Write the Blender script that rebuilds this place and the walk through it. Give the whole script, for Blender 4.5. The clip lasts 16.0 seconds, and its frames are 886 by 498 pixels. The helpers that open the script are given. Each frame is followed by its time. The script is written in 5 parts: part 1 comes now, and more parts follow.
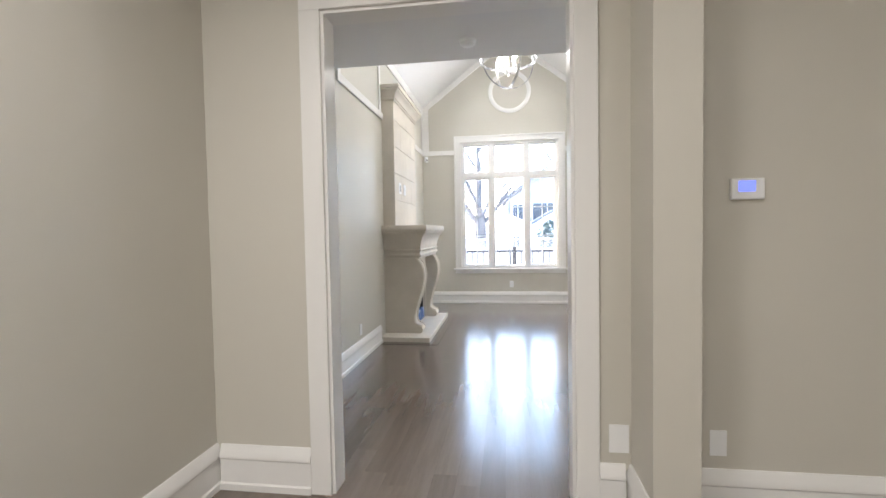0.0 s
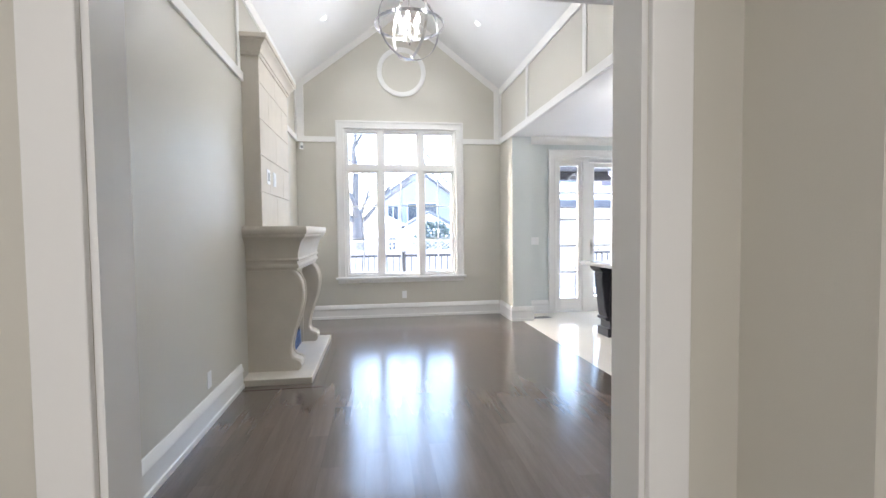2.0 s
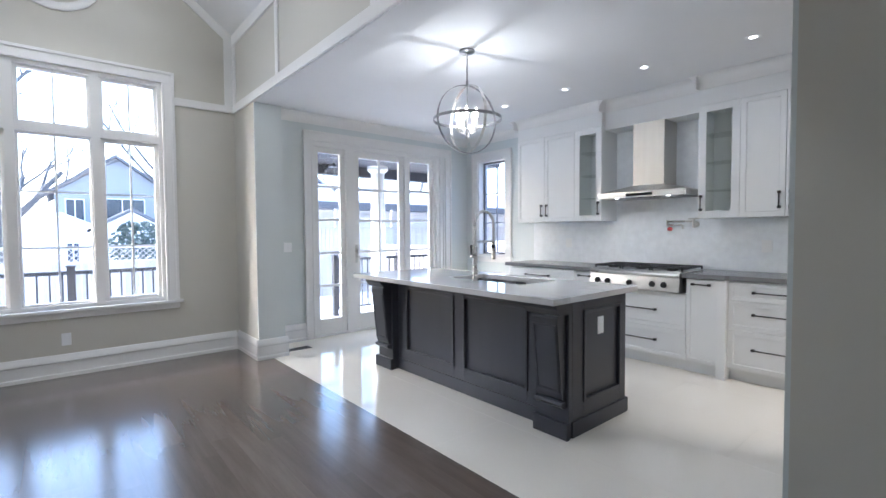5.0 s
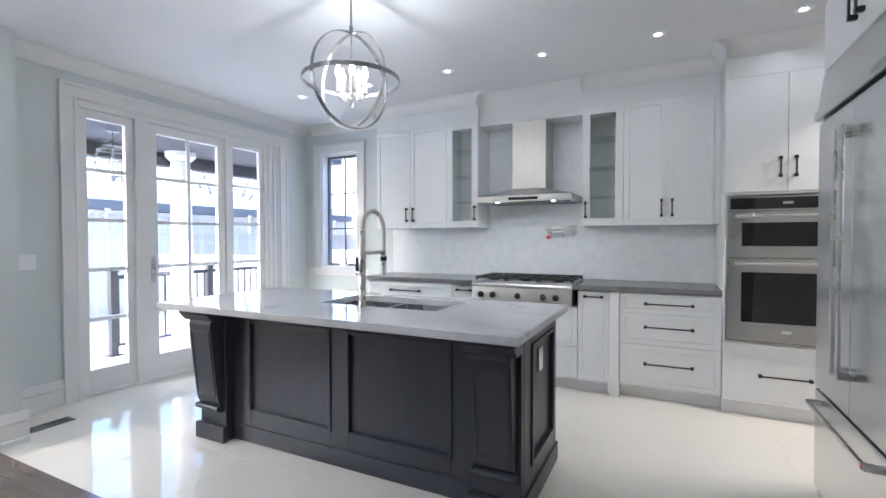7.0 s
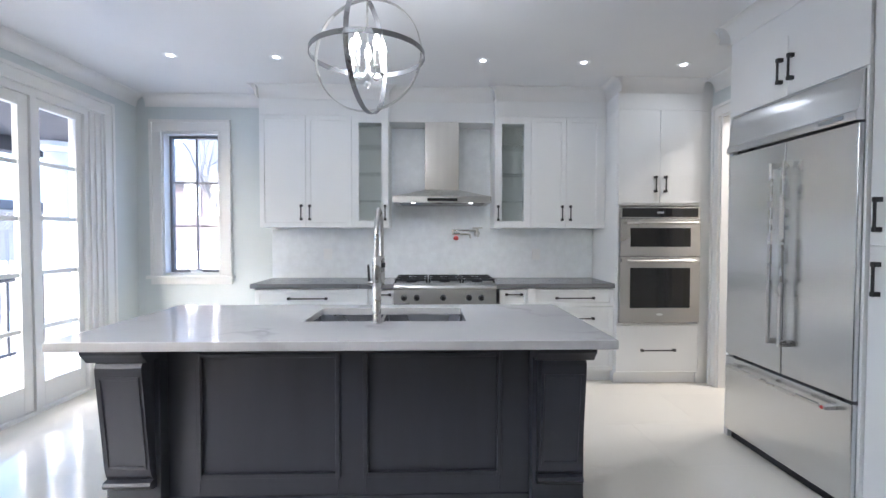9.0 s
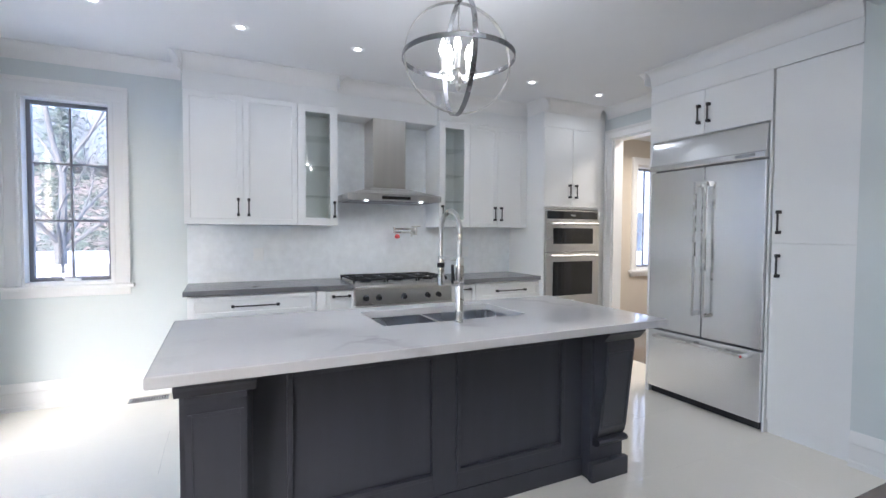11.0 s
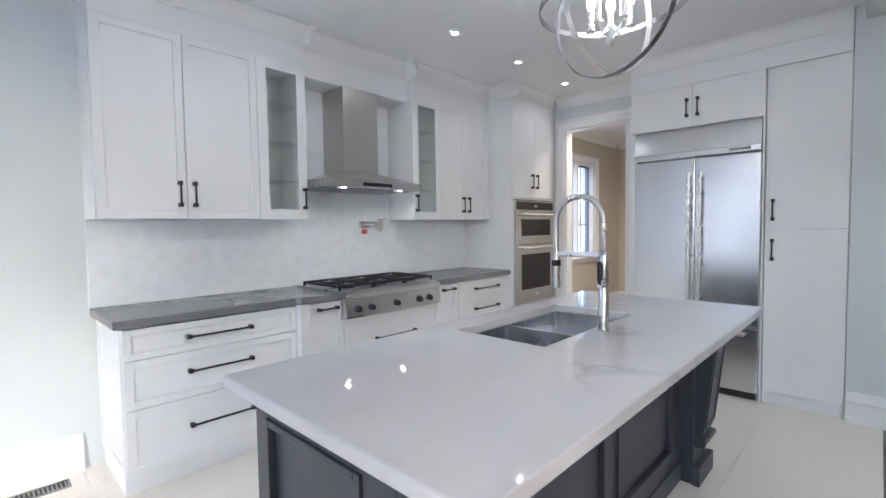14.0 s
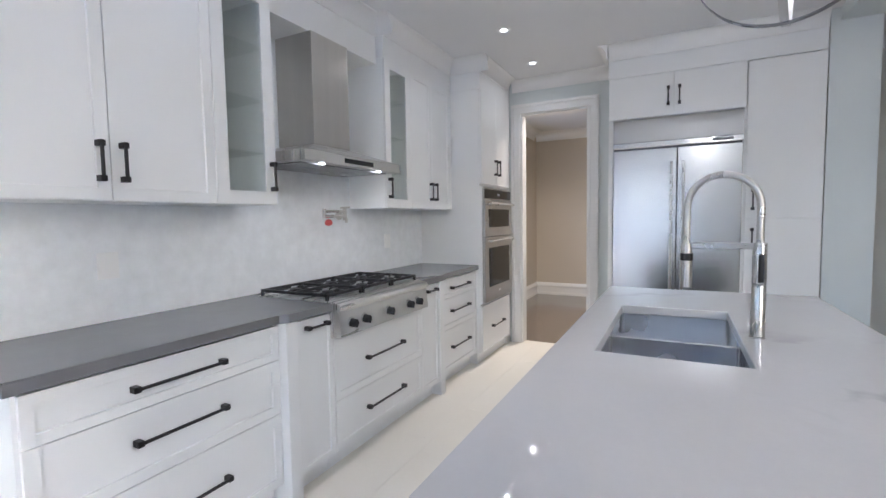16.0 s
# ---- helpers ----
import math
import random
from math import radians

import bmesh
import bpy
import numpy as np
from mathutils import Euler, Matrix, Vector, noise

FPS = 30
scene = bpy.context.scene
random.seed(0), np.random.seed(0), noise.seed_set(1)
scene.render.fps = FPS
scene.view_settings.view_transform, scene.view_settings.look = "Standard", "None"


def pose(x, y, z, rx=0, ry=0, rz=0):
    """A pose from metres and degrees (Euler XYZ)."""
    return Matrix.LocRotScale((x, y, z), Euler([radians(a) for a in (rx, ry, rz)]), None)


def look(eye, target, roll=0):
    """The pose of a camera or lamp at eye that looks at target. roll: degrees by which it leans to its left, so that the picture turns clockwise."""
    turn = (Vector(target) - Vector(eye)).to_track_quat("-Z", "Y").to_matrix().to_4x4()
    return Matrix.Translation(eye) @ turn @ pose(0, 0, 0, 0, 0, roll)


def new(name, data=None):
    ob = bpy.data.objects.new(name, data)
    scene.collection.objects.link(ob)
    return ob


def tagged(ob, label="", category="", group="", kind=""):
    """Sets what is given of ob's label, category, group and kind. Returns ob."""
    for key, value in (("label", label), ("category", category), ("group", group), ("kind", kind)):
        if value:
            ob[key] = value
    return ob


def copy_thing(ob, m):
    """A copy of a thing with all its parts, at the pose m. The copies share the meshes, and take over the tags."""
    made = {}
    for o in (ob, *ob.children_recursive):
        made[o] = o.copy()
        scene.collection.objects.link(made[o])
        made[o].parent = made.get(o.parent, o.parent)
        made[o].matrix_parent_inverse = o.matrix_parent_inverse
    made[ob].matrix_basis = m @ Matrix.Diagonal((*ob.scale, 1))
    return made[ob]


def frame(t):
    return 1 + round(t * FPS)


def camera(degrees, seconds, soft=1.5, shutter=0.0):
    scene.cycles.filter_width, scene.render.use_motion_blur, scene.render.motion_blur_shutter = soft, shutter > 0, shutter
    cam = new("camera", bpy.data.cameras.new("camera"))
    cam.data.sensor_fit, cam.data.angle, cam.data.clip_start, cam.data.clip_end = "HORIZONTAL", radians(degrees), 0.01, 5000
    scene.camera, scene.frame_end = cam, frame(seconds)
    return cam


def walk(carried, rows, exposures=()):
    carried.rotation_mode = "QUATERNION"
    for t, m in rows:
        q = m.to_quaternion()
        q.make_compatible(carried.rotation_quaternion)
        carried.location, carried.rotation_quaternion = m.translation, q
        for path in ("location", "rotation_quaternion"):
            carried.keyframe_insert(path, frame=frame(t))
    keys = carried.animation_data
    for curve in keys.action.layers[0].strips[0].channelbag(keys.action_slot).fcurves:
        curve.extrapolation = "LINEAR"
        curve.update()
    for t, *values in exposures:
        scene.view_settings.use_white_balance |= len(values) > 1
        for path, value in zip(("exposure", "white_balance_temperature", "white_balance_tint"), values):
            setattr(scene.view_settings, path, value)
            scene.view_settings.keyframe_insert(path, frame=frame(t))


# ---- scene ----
cam = camera(88.3, 16.0)
PATH = [
    (0, (0.205, -0.413, 1.3), (-0.072, 1.566, 1.224), -1.0),
    (0.5, (0.129, -0.12, 1.289), (-0.04, 1.872, 1.221), -0.9),
    (1, (0.04, 0.148, 1.313), (-0.005, 2.146, 1.237), -0.9),
    (1.5, (-0.044, 0.447, 1.305), (0.054, 2.444, 1.232), -0.8),
    (2, (-0.109, 0.734, 1.333), (0.172, 2.712, 1.251), -0.6),
    (2.5, (-0.13, 1.05, 1.323), (0.337, 2.993, 1.242), -0.5),
    (3, (-0.115, 1.315, 1.352), (0.521, 3.209, 1.257), -0.3),
    (3.5, (-0.072, 1.569, 1.351), (0.734, 3.397, 1.253), -0.4),
    (4, (0.013, 1.795, 1.339), (0.974, 3.546, 1.244), -0.4),
    (4.5, (0.127, 2.03, 1.321), (1.249, 3.683, 1.238), -0.4),
    (5, (0.243, 2.288, 1.326), (1.534, 3.814, 1.25), -0.4),
    (5.2, (0.283, 2.394, 1.316), (1.63, 3.871, 1.246), -0.2),
    (7.5, (0.701, 3.661, 1.329), (2.589, 4.321, 1.282), -0.1),
    (8, (0.672, 3.996, 1.334), (2.629, 4.406, 1.288), 0.1),
    (8.5, (0.618, 4.345, 1.33), (2.611, 4.511, 1.288), 0.2),
    (9, (0.564, 4.684, 1.359), (2.563, 4.627, 1.302), 0.1),
    (11.3, (0.848, 6.196, 1.376), (2.606, 5.245, 1.316), 0.2),
    (11.5, (0.885, 6.293, 1.359), (2.617, 5.294, 1.306), 0.1),
    (12, (1.021, 6.442, 1.369), (2.653, 5.288, 1.309), 0.1),
    (12.5, (1.231, 6.592, 1.369), (2.759, 5.303, 1.301), -0.2),
    (13, (1.466, 6.679, 1.377), (2.944, 5.333, 1.295), -0.5),
    (13.5, (1.74, 6.74, 1.385), (3.17, 5.345, 1.291), -0.7),
    (14, (2.005, 6.774, 1.367), (3.387, 5.332, 1.271), -0.8),
    (14.5, (2.281, 6.797, 1.359), (3.612, 5.308, 1.254), -0.8),
    (15, (2.561, 6.815, 1.354), (3.8, 5.249, 1.239), -0.9),
    (15.5, (2.826, 6.82, 1.357), (3.916, 5.148, 1.229), -0.9),
    (16, (3.082, 6.821, 1.351), (3.996, 5.047, 1.219), -0.9),
]
EXPOSE = [(0, 4.0, 6200, 10), (1, 3.95, 6120, 10), (2.5, 3.83, 5880, 10), (4, 3.74, 5650, 10), (5, 3.3, 5550, 10), (9, 3.35, 5560, 10), (12.5, 3.31, 5630, 11), (16, 3.28, 5750, 12)]
walk(cam, [(t, look(eye, target, roll)) for t, eye, target, roll in PATH], EXPOSE)

# ---- world, sun, lamps ----
world = bpy.data.worlds.new("world")
scene.world = world
world.use_nodes = True
wn = world.node_tree
sky = wn.nodes.new("ShaderNodeTexSky")
sky.sky_type = 'NISHITA'
sky.sun_disc = False
sky.sun_elevation = radians(32)
sky.sun_rotation = radians(-62)
sky.air_density, sky.dust_density, sky.ozone_density = 1.0, 2.5, 1.0
wn.links.new(sky.outputs[0], wn.nodes["Background"].inputs[0])
wn.nodes["Background"].inputs[1].default_value = 0.15

SUN_WAY = Vector((0.80, -0.42, -0.50)).normalized()
sun = new("sun", bpy.data.lights.new("sun", 'SUN'))
sun.data.energy, sun.data.angle, sun.data.color = 0.3, radians(20), (1.0, 0.97, 0.92)
sun.matrix_world = look((0, 30, 20), Vector((0, 30, 20)) + SUN_WAY)


def lamp(name, x, y, z, watts, color, size, aim=(0, 0, -1), spread=150):
    """A round area light, for ceiling and hood lamps and for unseen fills."""
    ob = new(name, bpy.data.lights.new(name, 'AREA'))
    ob.data.shape, ob.data.size, ob.data.energy, ob.data.color, ob.data.spread = 'DISK', size, watts, color, radians(spread)
    ob.matrix_world = look((x, y, z), Vector((x, y, z)) + Vector(aim))
    return ob


def bulb_lamp(name, x, y, z, watts, color, radius):
    ob = new(name, bpy.data.lights.new(name, 'POINT'))
    ob.data.energy, ob.data.color, ob.data.shadow_soft_size = watts, color, radius
    ob.location = (x, y, z)
    return ob


POT_COLOR = (1.0, 0.98, 0.95)
KITCHEN_POTS = [(4.24, 6.72), (4.247, 5.90), (4.255, 5.083), (4.265, 4.26), (4.28, 3.435), (4.297, 2.60)]
for px, py in KITCHEN_POTS:
    lamp("pot_lamp", px, py, 2.762, 0.13, POT_COLOR, 0.03)
# the pair at y 4.5 is unseen, added to match the pair at 6.6
VAULT_POTS = [(-0.72, 6.6), (1.20, 6.6), (-0.72, 4.5), (1.20, 4.5)]
EAVE, APEX, MID = 3.52, 4.70, 0.265


def vault_z(x):
    return APEX - (APEX - EAVE) * abs(x - MID) / 1.555


for px, py in VAULT_POTS:
    side = 1 if px > MID else -1
    lamp("pot_lamp", px - side * 0.012, py, vault_z(px) - 0.02, 0.6, POT_COLOR, 0.045, (-side * 0.6, 0, -0.8))
bulb_lamp("chandelier_lamp", 2.79, 4.985, 2.27, 1.6, (1.0, 0.97, 0.93), 0.025)
bulb_lamp("chandelier_lamp", 0.25, 5.60, 3.52, 2.6, (1.0, 0.97, 0.93), 0.025)
# unseen fill lights added under the hall ceiling to brighten its walls
for px, py, watts in ((-0.7, -0.3, 2.3), (-0.6, -2.0, 2.9), (1.9, -0.6, 0.55), (1.7, -2.2, 1.1)):
    lamp("hall_fill", px, py, 2.86, watts, (1.0, 0.94, 0.88), 0.5, spread=180)
# warm fill added out of view above the dining opening; no fitting there
lamp("dining_fill", 4.2, 1.35, 2.78, 4.6, (1.0, 0.86, 0.70), 0.3)


# ---- materials ----
def mat(name, color, rough=0.5, metal=0.0, vary=0.06, scale=6.0, fine=120.0, bump=0.0, spread=0.08, stretch=(1, 1, 1), per_piece=0.0, coat=0.0):
    """A surface with broad and fine variation of colour and gloss, and a fine relief."""
    m = bpy.data.materials.new(name)
    m.use_nodes = True
    n, l = m.node_tree.nodes, m.node_tree.links
    b = n["Principled BSDF"]
    b.inputs["Metallic"].default_value = metal
    b.inputs["Coat Weight"].default_value = coat
    b.inputs["Coat Roughness"].default_value = 0.17
    tc, mp = n.new("ShaderNodeTexCoord"), n.new("ShaderNodeMapping")
    mp.inputs["Scale"].default_value = stretch
    l.new(tc.outputs["Object"], mp.inputs[0])
    big, small = n.new("ShaderNodeTexNoise"), n.new("ShaderNodeTexNoise")
    big.inputs["Scale"].default_value, small.inputs["Scale"].default_value = scale, fine
    big.inputs["Detail"].default_value = 4
    for q in (big, small):
        l.new(mp.outputs[0], q.inputs["Vector"])
    mix = n.new("ShaderNodeMath")
    mix.operation = 'MULTIPLY_ADD'
    mix.inputs[1].default_value = 0.35
    l.new(small.outputs[0], mix.inputs[0])
    l.new(big.outputs[0], mix.inputs[2])
    val = n.new("ShaderNodeMapRange")
    val.inputs[1].default_value, val.inputs[2].default_value = 0.4, 0.95
    val.inputs[3].default_value, val.inputs[4].default_value = 1 - vary, 1 + vary
    l.new(mix.outputs[0], val.inputs[0])
    out = val.outputs[0]
    if per_piece:
        oi, mr, mu = n.new("ShaderNodeObjectInfo"), n.new("ShaderNodeMapRange"), n.new("ShaderNodeMath")
        mr.inputs[3].default_value, mr.inputs[4].default_value = 1 - per_piece, 1 + per_piece
        l.new(oi.outputs["Random"], mr.inputs[0])
        mu.operation = 'MULTIPLY'
        l.new(mr.outputs[0], mu.inputs[0])
        l.new(out, mu.inputs[1])
        out = mu.outputs[0]
    sc = n.new("ShaderNodeVectorMath")
    sc.operation = 'SCALE'
    sc.inputs[0].default_value = color
    l.new(out, sc.inputs["Scale"])
    l.new(sc.outputs[0], b.inputs["Base Color"])
    rr = n.new("ShaderNodeMapRange")
    rr.inputs[1].default_value, rr.inputs[2].default_value = 0.3, 0.7
    rr.inputs[3].default_value, rr.inputs[4].default_value = max(rough - spread, 0.02), min(rough + spread, 1)
    l.new(big.outputs[0], rr.inputs[0])
    l.new(rr.outputs[0], b.inputs["Roughness"])
    if bump:
        bu = n.new("ShaderNodeBump")
        bu.inputs["Strength"].default_value, bu.inputs["Distance"].default_value = 0.5, bump
        l.new(small.outputs[0], bu.inputs["Height"])
        l.new(bu.outputs[0], b.inputs["Normal"])
    return m


def glow(name, color, strength):
    m = bpy.data.materials.new(name)
    m.use_nodes = True
    b = m.node_tree.nodes["Principled BSDF"]
    b.inputs["Base Color"].default_value = (*color, 1)
    b.inputs["Emission Color"].default_value = (*color, 1)
    b.inputs["Emission Strength"].default_value = strength
    return m


def clear_glass(name, color=(1, 1, 1), gloss=0.06):
    """A thin pane: clear, with a weak mirror image."""
    m = bpy.data.materials.new(name)
    m.use_nodes = True
    n, l = m.node_tree.nodes, m.node_tree.links
    n.remove(n["Principled BSDF"])
    t, g, mx = n.new("ShaderNodeBsdfTransparent"), n.new("ShaderNodeBsdfGlossy"), n.new("ShaderNodeMixShader")
    t.inputs[0].default_value = (*color, 1)
    g.inputs["Roughness"].default_value = 0.02
    lw, pw, sc = n.new("ShaderNodeLayerWeight"), n.new("ShaderNodeMath"), n.new("ShaderNodeMath")
    lw.inputs[0].default_value = 0.5
    pw.operation, sc.operation = 'POWER', 'MULTIPLY_ADD'
    pw.inputs[1].default_value = 4.0
    sc.inputs[1].default_value, sc.inputs[2].default_value = 0.5, gloss * 0.5
    l.new(lw.outputs["Facing"], pw.inputs[0])
    l.new(pw.outputs[0], sc.inputs[0])
    l.new(sc.outputs[0], mx.inputs[0])
    l.new(t.outputs[0], mx.inputs[1])
    l.new(g.outputs[0], mx.inputs[2])
    l.new(mx.outputs[0], n["Material Output"].inputs[0])
    return m


WALL = mat("greige wall paint", (0.61, 0.585, 0.52), 0.42, vary=0.02, scale=1.5, fine=220, bump=0.0004, spread=0.03)
KWALL = mat("pale grey kitchen wall paint", (0.67, 0.705, 0.695), 0.5, vary=0.015, scale=1.5, fine=220, bump=0.0004, spread=0.03)
DWALL = mat("beige dining wall paint", (0.60, 0.53, 0.44), 0.6, vary=0.025, scale=1.5, fine=220, bump=0.0006)
CEIL = mat("white ceiling paint", (0.80, 0.80, 0.80), 0.8, vary=0.02, scale=2, fine=260, bump=0.0008)
TRIM = mat("white trim paint", (0.82, 0.81, 0.79), 0.32, vary=0.01, scale=3, fine=150, spread=0.02)
CAB = mat("white cabinet lacquer", (0.83, 0.83, 0.82), 0.30, vary=0.008, scale=2, fine=160, spread=0.02)
INSIDE = mat("pale cabinet inside", (0.90, 0.91, 0.90), 0.5, vary=0.01)
STONE = mat("cast stone", (0.66, 0.61, 0.53), 0.75, vary=0.06, scale=5, fine=90, bump=0.0012)
DARK = mat("espresso stained wood", (0.042, 0.043, 0.054), 0.36, vary=0.10, scale=2.5, fine=90, stretch=(5, 5, 0.5), spread=0.04)
STEEL = mat("brushed stainless steel", (0.70, 0.71, 0.72), 0.245, 1.0, vary=0.025, scale=0.6, fine=5, stretch=(1, 1, 60), spread=0.02)
n_, l_ = STEEL.node_tree.nodes, STEEL.node_tree.links
tc_, mp_, wv_, bp_ = n_.new("ShaderNodeTexCoord"), n_.new("ShaderNodeMapping"), n_.new("ShaderNodeTexNoise"), n_.new("ShaderNodeBump")
mp_.inputs["Scale"].default_value = (0.35, 0.35, 4.6)
wv_.inputs["Scale"].default_value, wv_.inputs["Detail"].default_value = 1.6, 2
bp_.inputs["Strength"].default_value, bp_.inputs["Distance"].default_value = 0.4, 0.003
l_.new(tc_.outputs["Object"], mp_.inputs[0])
l_.new(mp_.outputs[0], wv_.inputs["Vector"])
l_.new(wv_.outputs[0], bp_.inputs["Height"])
l_.new(bp_.outputs[0], n_["Principled BSDF"].inputs["Normal"])
CHIMNEY = mat("warm brushed steel", (0.56, 0.54, 0.51), 0.32, 1.0, vary=0.04, scale=0.8, fine=6, stretch=(30, 30, 1), spread=0.03)
STEEL_H = mat("satin stainless steel", (0.56, 0.55, 0.535), 0.28, 1.0, vary=0.025, scale=0.6, fine=5, stretch=(1, 60, 1), spread=0.02)
NICKEL = mat("brushed nickel", (0.60, 0.59, 0.57), 0.29, 1.0, vary=0.04)
GUN = mat("dark brushed metal", (0.26, 0.26, 0.27), 0.30, 1.0, vary=0.05)
BLACK = mat("dark bronze", (0.055, 0.052, 0.054), 0.38, 0.6, vary=0.1)
IRON = mat("black cast iron", (0.02, 0.02, 0.022), 0.55, 0.2, vary=0.2, bump=0.0005)
OVEN_GLASS = mat("black oven glass", (0.012, 0.012, 0.013), 0.06, vary=0.05, spread=0.02)
PLASTIC = mat("white plastic", (0.88, 0.885, 0.885), 0.35, vary=0.01)
GREYP = mat("grey plastic", (0.30, 0.31, 0.32), 0.4, vary=0.02)
RED = mat("red plastic tag", (0.65, 0.10, 0.10), 0.4, vary=0.03)
COUNTER = mat("grey quartz", (0.19, 0.19, 0.195), 0.24, vary=0.03, scale=6, fine=400, spread=0.02)
GLASS = clear_glass("window glass")
CABGLASS = clear_glass("cabinet glass", (0.97, 0.985, 0.98))
# the shade under the porch is put into this dark base colour
SOFFIT = mat("shade-darkened soffit boards", (0.045, 0.042, 0.045), 0.6, vary=0.1)
SINK = mat("brushed sink steel", (0.56, 0.565, 0.59), 0.28, 1.0, vary=0.03, scale=2, fine=40, spread=0.03)
BULB = glow("lit bulb", (1.0, 0.92, 0.80), 2.2)
POTGLOW = glow("lit downlight", (1.0, 0.96, 0.90), 0.7)
HOODGLOW = glow("lit hood lamp", (1.0, 0.97, 0.92), 0.7)
SCREEN = glow("blue display", (0.16, 0.20, 0.80), 0.09)
DARKSASH = mat("dark grey sash paint", (0.20, 0.20, 0.22), 0.4, vary=0.03)
FILM = mat("blue protective film", (0.10, 0.18, 0.42), 0.25, vary=0.1)
SNOW = mat("snow", (0.72, 0.73, 0.76), 0.8, vary=0.04, scale=1.5, fine=30, bump=0.01)
DECK = mat("weathered deck boards", (0.55, 0.53, 0.50), 0.7, vary=0.1)
FENCE = mat("weathered cedar", (0.47, 0.43, 0.39), 0.8, vary=0.15, scale=3, stretch=(3, 3, 0.4), per_piece=0.12)
BARK = mat("bark", (0.12, 0.115, 0.115), 0.9, vary=0.25, scale=8, bump=0.01)
STUCCO = mat("pale stucco", (0.50, 0.49, 0.47), 0.85, vary=0.05)
SHINGLE = mat("grey shingles", (0.13, 0.13, 0.14), 0.85, vary=0.2, scale=10)
GREYWALL = mat("mid grey render", (0.30, 0.30, 0.31), 0.85, vary=0.05)
SIDING = mat("grey blue siding", (0.24, 0.26, 0.33), 0.7, vary=0.06)
BRICKM = mat("brown brick", (0.17, 0.14, 0.145), 0.85, vary=0.2, scale=14)
WINDARK = mat("dark window glass", (0.05, 0.06, 0.08), 0.1, vary=0.1)
# reflected sky painted in as a pale base colour
SKYPANE = mat("window glass with painted sky reflection", (0.55, 0.57, 0.60), 0.12, vary=0.05)
CONIFER = mat("evergreen needles", (0.085, 0.11, 0.095), 0.8, vary=0.3, scale=12)


def marble(name, base, vein, scale, amount, rough):
    m = mat(name, base, rough, vary=0.03, scale=2.5, fine=60, spread=0.03)
    n, l = m.node_tree.nodes, m.node_tree.links
    b = n["Principled BSDF"]
    old = b.inputs["Base Color"].links[0].from_socket
    tc, warp, ns = n.new("ShaderNodeTexCoord"), n.new("ShaderNodeTexNoise"), n.new("ShaderNodeTexNoise")
    warp.inputs["Scale"].default_value, warp.inputs["Detail"].default_value = scale * 0.6, 6
    add = n.new("ShaderNodeVectorMath")
    add.operation = 'MULTIPLY_ADD'
    add.inputs[1].default_value = (1.2, 1.2, 1.2)
    l.new(tc.outputs["Object"], warp.inputs["Vector"])
    l.new(warp.outputs["Color"], add.inputs[0])
    l.new(tc.outputs["Object"], add.inputs[2])
    ns.inputs["Scale"].default_value, ns.inputs["Detail"].default_value = scale, 5
    l.new(add.outputs[0], ns.inputs["Vector"])
    ab = n.new("ShaderNodeMath")
    ab.operation = 'SUBTRACT'
    ab.inputs[1].default_value = 0.5
    l.new(ns.outputs[0], ab.inputs[0])
    a2 = n.new("ShaderNodeMath")
    a2.operation = 'ABSOLUTE'
    l.new(ab.outputs[0], a2.inputs[0])
    mr = n.new("ShaderNodeMapRange")
    mr.inputs[1].default_value, mr.inputs[2].default_value = 0.0, 0.035
    mr.inputs[3].default_value, mr.inputs[4].default_value = amount, 0.0
    l.new(a2.outputs[0], mr.inputs[0])
    patch = n.new("ShaderNodeTexNoise")
    patch.inputs["Scale"].default_value = scale * 0.7
    l.new(tc.outputs["Object"], patch.inputs["Vector"])
    pr = n.new("ShaderNodeMapRange")
    pr.inputs[1].default_value, pr.inputs[2].default_value = 0.52, 0.68
    l.new(patch.outputs[0], pr.inputs[0])
    mul = n.new("ShaderNodeMath")
    mul.operation = 'MULTIPLY'
    l.new(mr.outputs[0], mul.inputs[0])
    l.new(pr.outputs[0], mul.inputs[1])
    mx = n.new("ShaderNodeMix")
    mx.data_type = 'RGBA'
    mx.inputs["B"].default_value = (*vein, 1)
    l.new(mul.outputs[0], mx.inputs["Factor"])
    l.new(old, mx.inputs["A"])
    l.new(mx.outputs["Result"], b.inputs["Base Color"])
    return m


QUARTZ = marble("white veined quartz", (0.57, 0.56, 0.56), (0.24, 0.23, 0.24), 1.3, 0.55, 0.055)
QUARTZ.node_tree.nodes["Principled BSDF"].inputs["Specular IOR Level"].default_value = 0.32
SPLASH = mat("pale mottled marble", (0.90, 0.925, 0.95), 0.2, vary=0.055, scale=13, fine=40, spread=0.04)
TILE = mat("polished cream porcelain", (0.88, 0.83, 0.735), 0.07, vary=0.025, scale=1.2, fine=40, spread=0.02, per_piece=0.012)
GROUT = mat("pale grout", (0.79, 0.75, 0.68), 0.3)


def plank_wood():
    m = mat("dark stained hardwood", (0.146, 0.112, 0.090), 0.21, vary=0.20, scale=2.0, fine=30, stretch=(9, 0.7, 1), spread=0.04, per_piece=0.15, coat=0.7)
    return m


PLANK = plank_wood()


# ---- mesh helpers ----
def finish(name, bm, material, smooth=False):
    bmesh.ops.recalc_face_normals(bm, faces=bm.faces)
    me = bpy.data.meshes.new(name)
    bm.to_mesh(me)
    bm.free()
    me.materials.append(material)
    if smooth:
        for p in me.polygons:
            p.use_smooth = True
        me.set_sharp_from_angle(angle=radians(40))
    return me


